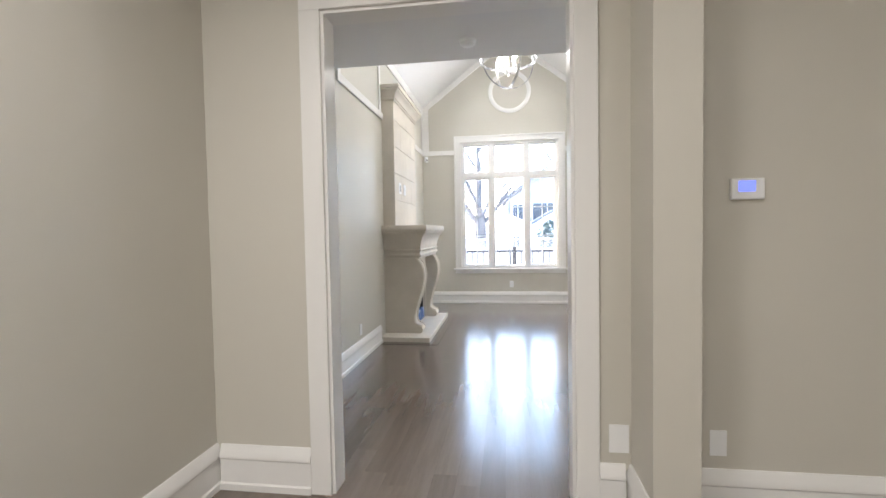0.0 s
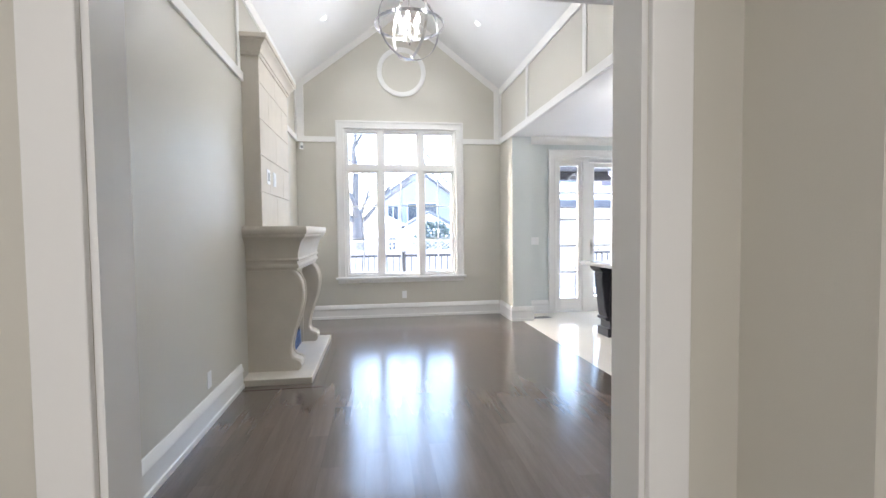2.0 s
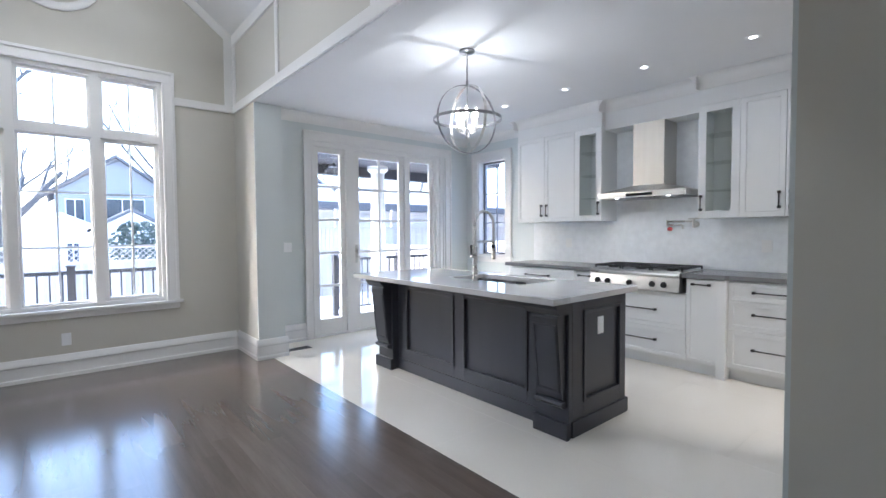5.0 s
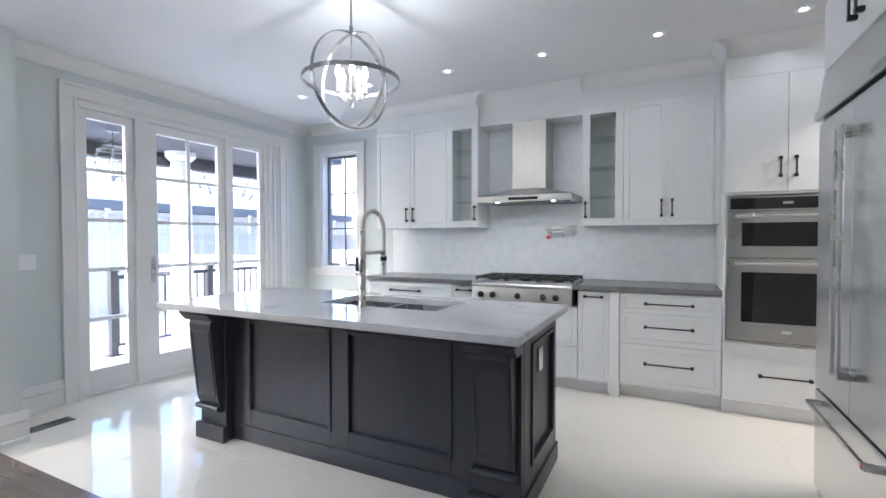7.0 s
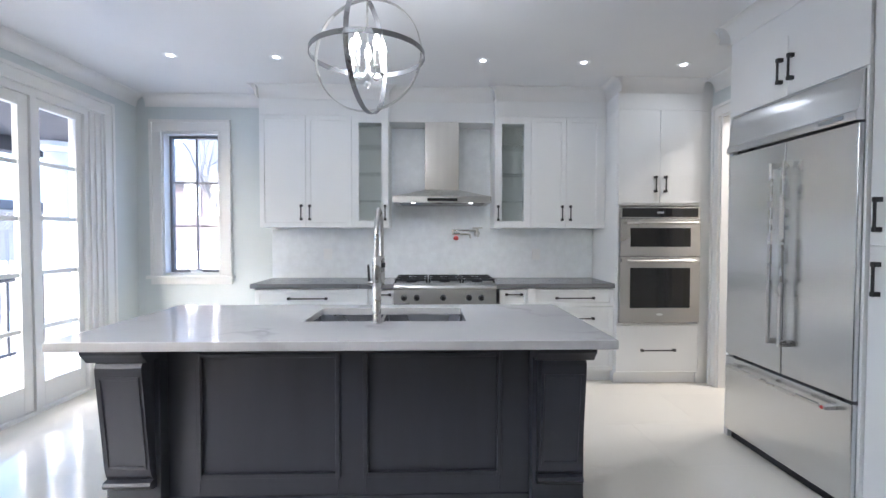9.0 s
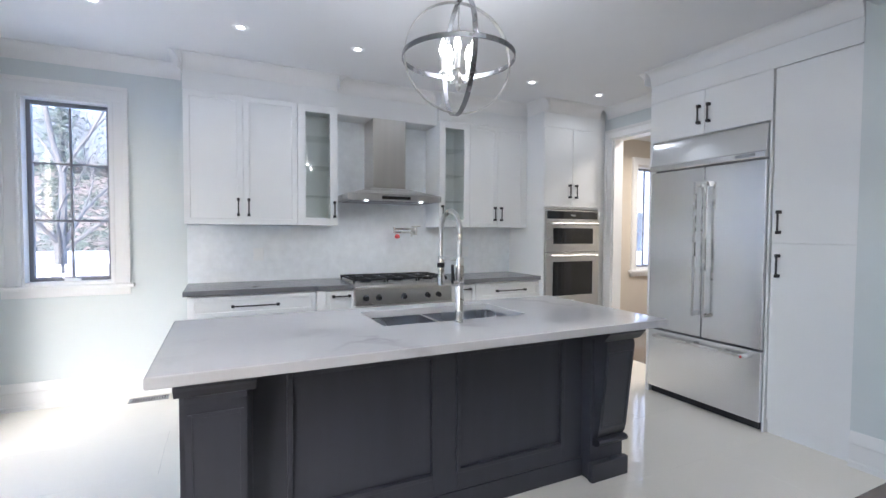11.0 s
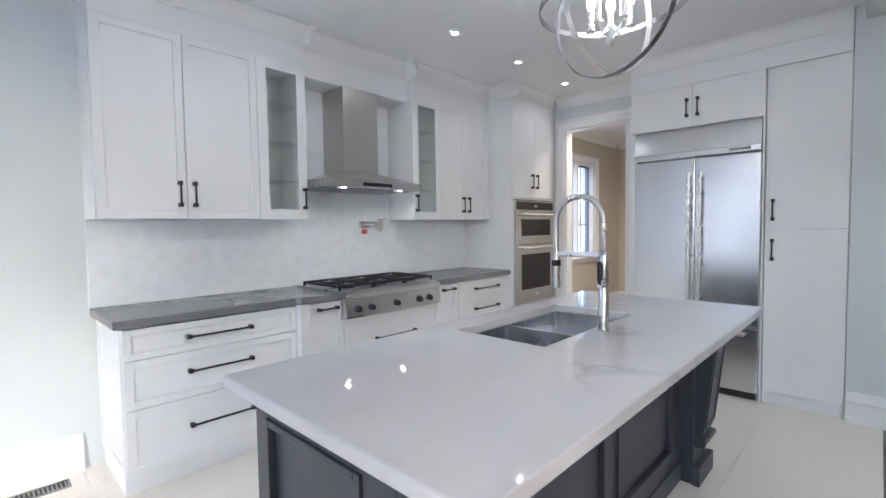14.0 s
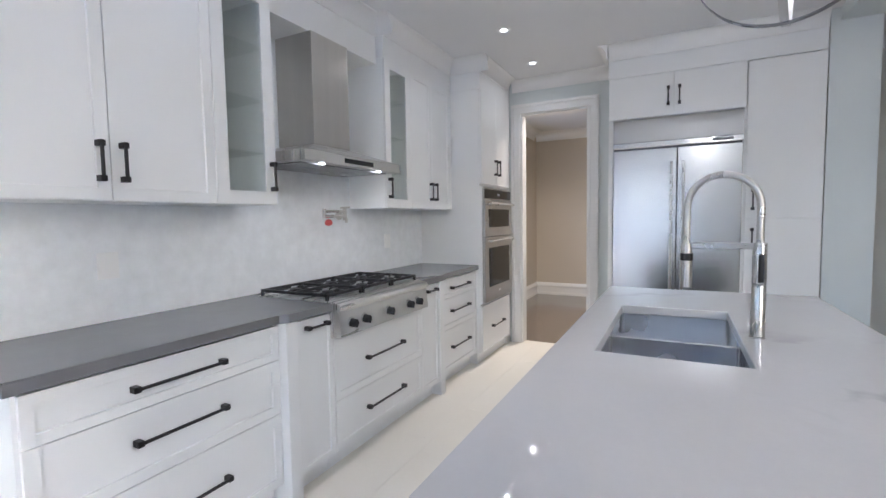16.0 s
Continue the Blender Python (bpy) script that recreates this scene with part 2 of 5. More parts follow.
def part(name, bm, material, parent, label="", smooth=False, at=None):
    ob = new(name, finish(name, bm, material, smooth))
    ob.parent = parent
    if at is not None:
        ob.matrix_basis = at
    if label:
        tagged(ob, label)
    return ob


def thing(name, m, label, category, group=""):
    ob = new(name)
    ob.empty_display_size = 0.1
    ob.matrix_basis = m
    return tagged(ob, label, category, group)


def solo(name, bm, material, label, category, group="", smooth=False, m=None):
    ob = new(name, finish(name, bm, material, smooth))
    if m is not None:
        ob.matrix_basis = m
    return tagged(ob, label, category, group)


def setting(name, bm, material, label="", smooth=False):
    return tagged(new(name, finish(name, bm, material, smooth)), label, "", "", "structure")


def box(bm, x0, x1, y0, y1, z0, z1, bevel=0.0):
    g = bmesh.ops.create_cube(bm, size=1.0)
    for v in g["verts"]:
        v.co = Vector(((x0 + x1) / 2 + v.co.x * (x1 - x0), (y0 + y1) / 2 + v.co.y * (y1 - y0), (z0 + z1) / 2 + v.co.z * (z1 - z0)))
    if bevel:
        es = list({e for v in g["verts"] for e in v.link_edges})
        bmesh.ops.bevel(bm, geom=es, offset=bevel, segments=2, affect='EDGES', profile=0.5)
    return bm


def B(x0, x1, y0, y1, z0, z1, bevel=0.0):
    return box(bmesh.new(), x0, x1, y0, y1, z0, z1, bevel)


def rod(bm, p0, p1, r0, r1=None, seg=16):
    p0, p1 = Vector(p0), Vector(p1)
    r1 = r0 if r1 is None else r1
    m = Matrix.Translation((p0 + p1) / 2) @ (p1 - p0).to_track_quat('Z', 'Y').to_matrix().to_4x4()
    bmesh.ops.create_cone(bm, cap_ends=True, segments=seg, radius1=r0, radius2=r1, depth=(p1 - p0).length, matrix=m)
    return bm


def tube(bm, pts, r, seg=8, closed=False, flat=None):
    """A round (or, with flat=(w, t), a band-like) bar along pts."""
    pts = [Vector(p) for p in pts]
    n = len(pts)
    rings = []
    ref = None
    for i, p in enumerate(pts):
        a = pts[(i - 1) % n] if (closed or i > 0) else p
        b = pts[(i + 1) % n] if (closed or i < n - 1) else p
        d = (b - a).normalized()
        if ref is None:
            ref = d.orthogonal().normalized()
        ref = (ref - d * ref.dot(d)).normalized()
        s = d.cross(ref)
        rad = r[i] if isinstance(r, (list, tuple)) else r
        rings.append([bm.verts.new(p + (ref * math.cos(k / seg * math.tau) + s * math.sin(k / seg * math.tau)) * rad) for k in range(seg)])
    for i in range(n if closed else n - 1):
        ra, rb = rings[i], rings[(i + 1) % n]
        for k in range(seg):
            bm.faces.new((ra[k], ra[(k + 1) % seg], rb[(k + 1) % seg], rb[k]))
    if not closed:
        bm.faces.new(rings[0])
        bm.faces.new(list(reversed(rings[-1])))
    return bm


def lathe(bm, prof, seg=24, c=(0, 0, 0)):
    rings = []
    for r, z in prof:
        rings.append([bm.verts.new((c[0] + r * math.cos(k / seg * math.tau), c[1] + r * math.sin(k / seg * math.tau), c[2] + z)) for k in range(seg)])
    for a, b in zip(rings, rings[1:]):
        for k in range(seg):
            bm.faces.new((a[k], a[(k + 1) % seg], b[(k + 1) % seg], b[k]))
    bm.faces.new(rings[0])
    bm.faces.new(list(reversed(rings[-1])))
    return bm


def prism(bm, prof, axis, a0, a1):
    """A profile drawn out along an axis. prof: (y, z) for x, (x, z) for y, (x, y) for z."""
    def at(p, a):
        return {"x": (a, p[0], p[1]), "y": (p[0], a, p[1]), "z": (p[0], p[1], a)}[axis]
    lo, hi = [bm.verts.new(at(p, a0)) for p in prof], [bm.verts.new(at(p, a1)) for p in prof]
    n = len(prof)
    for i in range(n):
        bm.faces.new((lo[i], lo[(i + 1) % n], hi[(i + 1) % n], hi[i]))
    bm.faces.new(lo)
    bm.faces.new(list(reversed(hi)))
    return bm


def base_profile(face, way, h=0.21):
    """Baseboard: two-stepped with a rounded cap, standing off a wall face in the direction way."""
    pts = [(0, 0), (0.028, 0), (0.028, 0.032), (0.020, 0.040), (0.018, h - 0.075), (0.026, h - 0.066), (0.026, h - 0.045), (0.016, h - 0.030), (0.012, h - 0.008), (0.006, h), (0, h)]
    return [(face + way * a, z) for a, z in pts]


def crown_profile(face, way, top, h=0.10, out=0.10):
    """A plain cove under a ceiling, springing from a wall face in the direction way."""
    arc = [(out - (out - 0.008) * math.sin(k / 10 * math.pi / 2), -0.006 - (h - 0.012) * (1 - math.cos(k / 10 * math.pi / 2))) for k in range(11)]
    pts = [(0, 0), (out, 0)] + arc + [(0.008, -h), (0, -h)]
    return [(face + way * a, top + z) for a, z in pts]


def wall_with_holes(name, axis, face, back, a0, a1, z0, z1, holes, material, label=""):
    """A wall along an axis, from face to back in depth; holes: (a0, a1, z0, z1)."""
    bm = bmesh.new()
    lo, hi = min(face, back), max(face, back)

    def put(p, q, r, s):
        if q - p > 1e-4 and s - r > 1e-4:
            if axis == "x":
                box(bm, p, q, lo, hi, r, s)
            else:
                box(bm, lo, hi, p, q, r, s)
    cur = a0
    for h0, h1, hz0, hz1 in sorted(holes):
        put(cur, h0, z0, z1)
        put(h0, h1, z0, hz0)
        put(h0, h1, hz1, z1)
        cur = h1
    put(cur, a1, z0, z1)
    return setting(name, bm, material, label)


# ---- plan ----
WX, EX, NY = -1.29, 1.82, 7.80            # living room
KX, KE, KN, KS, KC = 2.10, 5.30, 7.66, 2.10, 2.77   # kitchen
HY0, HY1 = 1.72, 1.85                     # wall between hall and living room
FLAT = 3.55                               # where the vault begins

# outer and inner walls
wall_with_holes("wall_north", "x", NY, NY + 0.22, WX - 0.15, EX + 0.13, 0, 5.0, [(-0.60, 1.11, 0.63, 2.88)], WALL, "greige painted gable wall with the tall window")
wall_with_holes("wall_west", "y", WX, WX - 0.15, -3.0, NY, 0, 5.0, [], WALL, "greige painted long wall behind the fireplace")
setting("wall_east_jamb", B(EX, KX, 7.13, 7.144, 0, 2.68), KWALL, "pale painted face of the pier")
wall_with_holes("wall_east_pier", "y", EX, KX, 7.144, NY, 0, 3.9, [], WALL, "greige painted pier beside the kitchen opening")
setting("wall_east_header", B(EX, KX, FLAT, 7.144, 2.68, 3.9), WALL, "greige painted wall above the kitchen opening")
setting("beam", B(1.875, KX, 2.655, FLAT, 2.68, 2.9), KWALL, "painted beam over the kitchen opening")
wall_with_holes("wall_kitchen_north", "x", KN, KN + 0.20, KX, KE + 0.2, 0, 2.9, [(2.68, 4.83, 0.0, 2.46)], KWALL, "pale kitchen wall with the garden doors")
wall_with_holes("wall_kitchen_east", "y", KE, KE + 0.2, 2.1, KN, 0, 2.9, [(6.83, 7.40, 0.95, 2.41)], KWALL, "pale kitchen wall with the narrow window")
wall_with_holes("wall_kitchen_south", "x", KS, KS - 0.13, 2.15, KE + 0.2, 0, 2.9, [(3.88, 4.57, 0.0, 2.43)], KWALL, "pale kitchen wall with the dining room opening")
setting("wall_kitchen_pier_face", B(1.875, 2.1545, 2.641, 2.655, 0, 2.9), KWALL, "pale painted face of the pier beside the pantry")
setting("wall_kitchen_pier", B(1.875, 2.15, HY1, 2.641, 0, 2.9), WALL, "painted wall pier beside the tall pantry")
wall_with_holes("wall_hall_north", "x", HY0, HY1, WX, 2.15, 0, 2.9, [(-0.67, 0.51, 0.0, 2.37)], WALL, "greige painted hall wall with the cased opening")
setting("wall_hall_pilaster", B(0.755, 0.93, 1.41, HY0, 0, 2.9), WALL, "greige painted pilaster in the hall")
wall_with_holes("wall_hall_south", "x", -3.0, -3.15, WX, 3.0, 0, 2.9, [], WALL)
wall_with_holes("wall_hall_east", "y", 3.0, 3.13, -3.0, 1.97, 0, 2.9, [], WALL)
wall_with_holes("wall_dining_south", "x", -1.10, -1.25, 3.13, KE + 0.2, 0, 2.9, [], DWALL)
wall_with_holes("wall_dining_east", "y", KE, KE + 0.2, -1.10, 2.10, 0, 2.9, [(-0.16, 0.90, 0.88, 2.32)], DWALL, "beige dining room wall with a window")
setting("wall_vault_south", B(WX, EX, FLAT - 0.13, FLAT, 2.80, 5.0), WALL)

# ceilings
setting("ceiling_kitchen", B(KX, KE + 0.2, KS, KN, KC, KC + 0.1), CEIL, "flat white kitchen ceiling")
setting("ceiling_living_flat", B(WX, 1.875, HY1, FLAT, KC, KC + 0.03), CEIL, "flat white ceiling before the vault")
setting("ceiling_hall", B(WX, 3.0, -3.0, HY0, 2.9, 3.0), CEIL)
setting("ceiling_dining", B(3.13, KE, -1.10, 1.97, 2.80, 2.9), CEIL)
for nm, side in (("ceiling_vault_west", -1), ("ceiling_vault_east", 1)):
    x1 = MID + side * 1.555
    setting(nm, prism(bmesh.new(), [(MID, APEX), (x1, EAVE), (x1, EAVE + 0.12), (MID, APEX + 0.12)], "y", FLAT, NY), CEIL, "sloping white vaulted ceiling")

# ---- trim ----
def casing(name, axis, face, way, a0, a1, z0, z1, w=0.12, sill=False, label="white painted casing", w_top=None, proud=0.014):
    """Casing round an opening: two legs and a head with a raised outer band, and for windows a stool and apron."""
    wt = w_top or w
    bm = bmesh.new()

    def put(p, q, r, s, d, off=0.0):
        lo, hi = sorted((face + way * off, face + way * d))
        if axis == "x":
            box(bm, p, q, lo, hi, r, s, 0.003)
        else:
            box(bm, lo, hi, p, q, r, s, 0.003)
    for p, q in ((a0 - w, a0), (a1, a1 + w)):
        put(p, q, z0, z1, 0.018)
    put(a0 - w, a1 + w, z1, z1 + wt, 0.018)
    if proud:
        for p, q in ((a0 - w, a0 - w + 0.03), (a1 + w - 0.03, a1 + w)):
            put(p, q, z0, z1 + wt - 0.03, 0.018 + proud, 0.018)
        put(a0 - w, a1 + w, z1 + wt - 0.03, z1 + wt, 0.018 + proud, 0.018)
        for p, q in ((a0 - 0.022, a0), (a1, a1 + 0.022)):
            put(p, q, z0, z1, 0.018 + proud * 0.43, 0.018)
        put(a0, a1, z1, z1 + 0.022, 0.018 + proud * 0.43, 0.018)
    if sill:
        put(a0 - w - 0.03, a1 + w + 0.03, z0 - 0.03, z0, 0.06)
        put(a0 - w, a1 + w, z0 - 0.09, z0 - 0.03, 0.02)
    return setting(name, bm, TRIM, label)


def run(name, axis, prof, a0, a1):
    return setting(name, prism(bmesh.new(), prof, axis, a0, a1), TRIM, "white painted moulded trim", True)


# baseboards
run("baseboard", "x", base_profile(NY, -1), WX + 0.028, EX - 0.028)
run("baseboard", "y", base_profile(WX, 1), HY1, 4.80)
run("baseboard", "y", base_profile(WX, 1), 6.46, NY)
run("baseboard", "y", base_profile(EX, -1), 7.13, NY)
run("baseboard", "x", base_profile(7.13, -1), EX - 0.028, KX + 0.028)
run("baseboard", "y", base_profile(KX, 1), 7.13, KN - 0.028)
run("baseboard", "x", base_profile(KN, -1), KX, 2.56)
run("baseboard", "x", base_profile(KN, -1), 4.95, KE - 0.028)
run("baseboard", "y", base_profile(KE, -1), 6.36, KN)
run("baseboard", "x", base_profile(2.655, 1), 1.875 - 0.028, 2.149)
run("baseboard", "y", base_profile(1.875, -1), HY1 + 0.028, 2.655)
run("baseboard", "x", base_profile(HY1, 1), 0.629, 1.875)
run("baseboard", "x", base_profile(HY1, 1), WX + 0.028, -0.789)
run("baseboard", "x", base_profile(HY0, -1, 0.23), WX + 0.028, -0.774)
run("baseboard", "x", base_profile(HY0, -1, 0.23), 0.614, 0.755 - 0.028)
run("baseboard", "y", base_profile(0.755, -1, 0.23), 1.41, HY0)
run("baseboard", "x", base_profile(1.41, -1, 0.23), 0.755 - 0.028, 0.93 + 0.028)
run("baseboard", "y", base_profile(0.93, 1, 0.23), 1.41, HY0)
run("baseboard", "x", base_profile(HY0, -1, 0.23), 0.958, 3.0)
run("baseboard", "y", base_profile(WX, 1, 0.23), -3.0, HY0)
run("baseboard", "x", base_profile(-1.10, 1), 3.13, KE)
run("baseboard", "y", base_profile(KE, -1), -1.07, 1.97)

# crowns
run("crown", "x", crown_profile(KN, -1, KC, 0.11, 0.10), KX + 0.1, KE)
run("crown", "y", crown_profile(KX, 1, KC, 0.11, 0.10), 7.13, KN)
run("crown", "y", crown_profile(KE, -1, KC, 0.11, 0.10), 6.33, KN - 0.10)
run("crown", "x", crown_profile(KS, 1, KC, 0.11, 0.10), 3.62, 4.66)
run("crown", "x", crown_profile(HY1, 1, KC, 0.11, 0.10), WX, EX)
run("crown", "y", crown_profile(1.875, -1, KC, 0.09, 0.09), HY1 + 0.1, 2.655)
run("crown", "x", crown_profile(-1.10, 1, 2.80, 0.14, 0.14), 3.13, KE)
run("crown", "y", crown_profile(KE, -1, 2.80, 0.14, 0.14), -0.96, 1.97)

# picture rails, battens and the gable trim of the living room
for x0, x1 in ((WX, -0.715), (1.225, EX)):
    setting("trim", B(x0, x1, NY - 0.022, NY, 2.67, 2.75, 0.003), TRIM, "white painted rail")
setting("trim", B(WX, WX + 0.022, FLAT, 5.05, 2.67, 2.75, 0.003), TRIM, "white painted rail")
setting("trim", B(WX, WX + 0.022, 6.35, NY - 0.022, 2.67, 2.75, 0.003), TRIM, "white painted rail")
setting("trim", B(EX - 0.022, EX, FLAT, NY - 0.022, 2.67, 2.76, 0.003), TRIM, "white painted rail")
setting("trim", B(EX + 0.002, KX - 0.002, FLAT, 7.128, 2.666, 2.679), CEIL, "white painted lining under the header")
for y in (3.60, 4.80, 6.45):
    setting("trim", B(EX - 0.016, EX, y - 0.035, y + 0.035, 2.76, EAVE, 0.003), TRIM, "white painted batten")
for y in (3.60, 4.95, 6.45):
    setting("trim", B(WX, WX + 0.016, y - 0.035, y + 0.035, 2.75, EAVE, 0.003), TRIM, "white painted batten")
for x0, x1 in ((WX, WX + 0.12), (EX - 0.10, EX)):
    setting("trim", B(x0, x1, NY - 0.018, NY, 2.75, EAVE + 0.05, 0.003), TRIM, "white painted corner batten")
for y0 in (NY - 0.10,):
    setting("trim", B(EX - 0.016, EX, y0, NY - 0.018, 2.76, EAVE, 0.003), TRIM, "white painted corner batten")
    setting("trim", B(WX, WX + 0.016, y0, NY - 0.018, 2.75, EAVE, 0.003), TRIM, "white painted corner batten")
for side in (-1, 1):
    xe = MID + side * 1.555
    setting("trim", prism(bmesh.new(), [(MID, APEX), (xe, EAVE), (xe, EAVE - 0.11), (MID, APEX - 0.11)], "y", NY - 0.020, NY), TRIM, "white painted rake board under the vault")
    setting("trim", B(min(xe, xe - side * 0.02), max(xe, xe - side * 0.02), FLAT, NY - 0.02, EAVE - 0.10, EAVE + 0.012), TRIM, "white painted eaves board")
ring = bmesh.new()
seg = 64
rows = []
for k in range(seg):
    a = k / seg * math.tau
    rows.append([ring.verts.new((0.283 + r * math.cos(a), NY - d, 3.74 + r * math.sin(a))) for r, d in ((0.30, 0.0), (0.30, 0.02), (0.315, 0.026), (0.355, 0.026), (0.37, 0.02), (0.37, 0.0))])
for k in range(seg):
    for i in range(6):
        ring.faces.new((rows[k][i], rows[(k + 1) % seg][i], rows[(k + 1) % seg][(i + 1) % 6], rows[k][(i + 1) % 6]))
setting("trim", ring, TRIM, "white round moulding on the gable", True)

# cased opening between hall and living room
casing("trim", "x", HY0, -1, -0.67, 0.51, 0.0, 2.37, 0.104, proud=0)
casing("trim", "x", HY1, 1, -0.685, 0.525, 0.0, 2.37, 0.104)
for x0, x1 in ((-0.67, -0.655), (0.495, 0.51)):
    setting("trim", B(x0, x1, HY0, HY1, 0, 2.37), TRIM, "white painted jamb")
setting("trim", B(-0.655, 0.495, HY0, HY1, 2.355, 2.37), TRIM, "white painted head jamb")
# dining opening
casing("trim", "x", KS, 1, 3.88, 4.57, 0.0, 2.43, 0.10)
for x0, x1 in ((3.88, 3.895), (4.555, 4.57)):
    setting("trim", B(x0, x1, KS - 0.13, KS, 0, 2.43), TRIM, "white painted jamb")
setting("trim", B(3.895, 4.555, KS - 0.13, KS, 2.415, 2.43), TRIM, "white painted head jamb")


# ---- windows and garden doors ----
def bars(bm, axis, depth0, depth1, vs, hs, a0, a1, z0, z1, w=0.018):
    for v in vs:
        if axis == "x":
            box(bm, v - w / 2, v + w / 2, depth0, depth1, z0, z1)
        else:
            box(bm, depth0, depth1, v - w / 2, v + w / 2, z0, z1)
    for h in hs:
        if axis == "x":
            box(bm, a0, a1, depth0 + 0.001, depth1 - 0.001, h - w / 2, h + w / 2)
        else:
            box(bm, depth0 + 0.001, depth1 - 0.001, a0, a1, h - w / 2, h + w / 2)
    return bm


def sash(parent, name, axis, d0, d1, a0, a1, z0, z1, w, cols, nrows, material=None, barw=0.016, bottom=None):
    """A framed light: frame, pane and thin bars."""
    material = material or TRIM
    bm = bmesh.new()
    wb = bottom or w

    def put(p, q, r, s):
        if axis == "x":
            box(bm, p, q, d0, d1, r, s, 0.004)
        else:
            box(bm, d0, d1, p, q, r, s, 0.004)
    put(a0, a0 + w, z0, z1)
    put(a1 - w, a1, z0, z1)
    put(a0 + w, a1 - w, z0, z0 + wb)
    put(a0 + w, a1 - w, z1 - w, z1)
    fr = part(name, bm, material, parent)
    i0, i1, j0, j1 = a0 + w, a1 - w, z0 + wb, z1 - w
    mid = (d0 + d1) / 2
    pane = B(i0, i1, mid - 0.003, mid + 0.003, j0, j1) if axis == "x" else B(mid - 0.003, mid + 0.003, i0, i1, j0, j1)
    p = part("pane", pane, GLASS, fr)
    p.visible_shadow = False
    vs = [i0 + (i1 - i0) * k / cols for k in range(1, cols)]
    hs = [j0 + (j1 - j0) * k / nrows for k in range(1, nrows)]
    if vs or hs:
        part("glazing_bar", bars(bmesh.new(), axis, mid - 0.010, mid + 0.010, vs, hs, i0, i1, j0, j1, barw), material, fr)
    return fr


def crank(parent, x, y, z):
    bm = B(x - 0.04, x + 0.04, y - 0.03, y, z, z + 0.018, 0.004)
    rod(bm, (x - 0.03, y - 0.022, z + 0.018), (x + 0.05, y - 0.03, z + 0.024), 0.006)
    part("crank_handle", bm, PLASTIC, parent, "white folding window crank")


w1 = tagged(new("window_1"), "tall white window of three casements with transoms", "", "", "structure")
w1.location = (0, 0, 0)
casing("trim", "x", NY, -1, -0.60, 1.11, 0.63, 2.88, 0.115, True, "white painted window casing with stool and apron")
fr = bmesh.new()
y0, y1 = NY + 0.02, NY + 0.16
for x0, x1 in ((-0.60, -0.565), (1.075, 1.11), (-0.085, -0.015), (0.525, 0.595)):
    box(fr, x0, x1, y0, y1, 0.63, 2.88)
for x0, x1 in ((-0.565, -0.085), (-0.015, 0.525), (0.595, 1.075)):
    box(fr, x0, x1, y0, y1, 0.63, 0.665)
    box(fr, x0, x1, y0, y1, 2.845, 2.88)
    box(fr, x0, x1, y0, y1, 2.255, 2.325)
part("window_frame", fr, TRIM, w1)
part("window_stool", B(-0.60, 1.11, NY - 0.001, NY + 0.02, 0.60, 0.63), TRIM, w1)
for k, (x0, x1) in enumerate(((-0.565, -0.085), (-0.015, 0.525), (0.595, 1.075))):
    sash(w1, "casement", "x", NY + 0.06, NY + 0.11, x0, x1, 0.665, 2.255, 0.035 if k != 1 else 0.02, 2, 3)
    sash(w1, "transom_light", "x", NY + 0.06, NY + 0.11, x0, x1, 2.325, 2.845, 0.03, 2, 1)
    if k != 1:
        crank(w1, (x0 + x1) / 2 - 0.02, NY + 0.06, 0.665)

w2 = tagged(new("window_2"), "narrow kitchen window with dark sash and bars", "", "", "structure")
casing("trim", "y", KE, -1, 6.83, 7.40, 0.95, 2.41, 0.12, True, "white painted window casing with stool and apron")
fr = bmesh.new()
for a, b in ((6.83, 6.845), (7.385, 7.40)):
    box(fr, KE, KE + 0.17, a, b, 0.95, 2.41)
box(fr, KE, KE + 0.17, 6.845, 7.385, 0.95, 0.975)
box(fr, KE, KE + 0.17, 6.845, 7.385, 2.39, 2.41)
part("window_frame", fr, TRIM, w2)
sash(w2, "casement", "y", KE + 0.10, KE + 0.15, 6.845, 7.385, 0.975, 2.39, 0.03, 2, 3, DARKSASH)
bm = B(KE + 0.055, KE + 0.10, 7.06, 7.16, 0.976, 0.992, 0.004)
rod(bm, (KE + 0.07, 7.08, 0.992), (KE + 0.06, 7.17, 1.0), 0.006)
part("crank_handle", bm, PLASTIC, w2, "white folding window crank")

w3 = tagged(new("window_3"), "white dining room window with dark sashes", "", "", "structure")
casing("trim", "y", KE, -1, -0.16, 0.90, 0.88, 2.32, 0.10, True)
fr = bmesh.new()
for a, b in ((-0.16, -0.13), (0.34, 0.40), (0.87, 0.90)):
    box(fr, KE + 0.01, KE + 0.17, a, b, 0.88, 2.32)
for a, b in ((-0.13, 0.34), (0.40, 0.87)):
    box(fr, KE + 0.01, KE + 0.17, a, b, 0.88, 0.91)
    box(fr, KE + 0.01, KE + 0.17, a, b, 2.29, 2.32)
part("window_frame", fr, TRIM, w3)
for a, b in ((-0.13, 0.34), (0.40, 0.87)):
    sash(w3, "casement", "y", KE + 0.08, KE + 0.13, a, b, 0.91, 2.29, 0.03, 2, 3, DARKSASH)

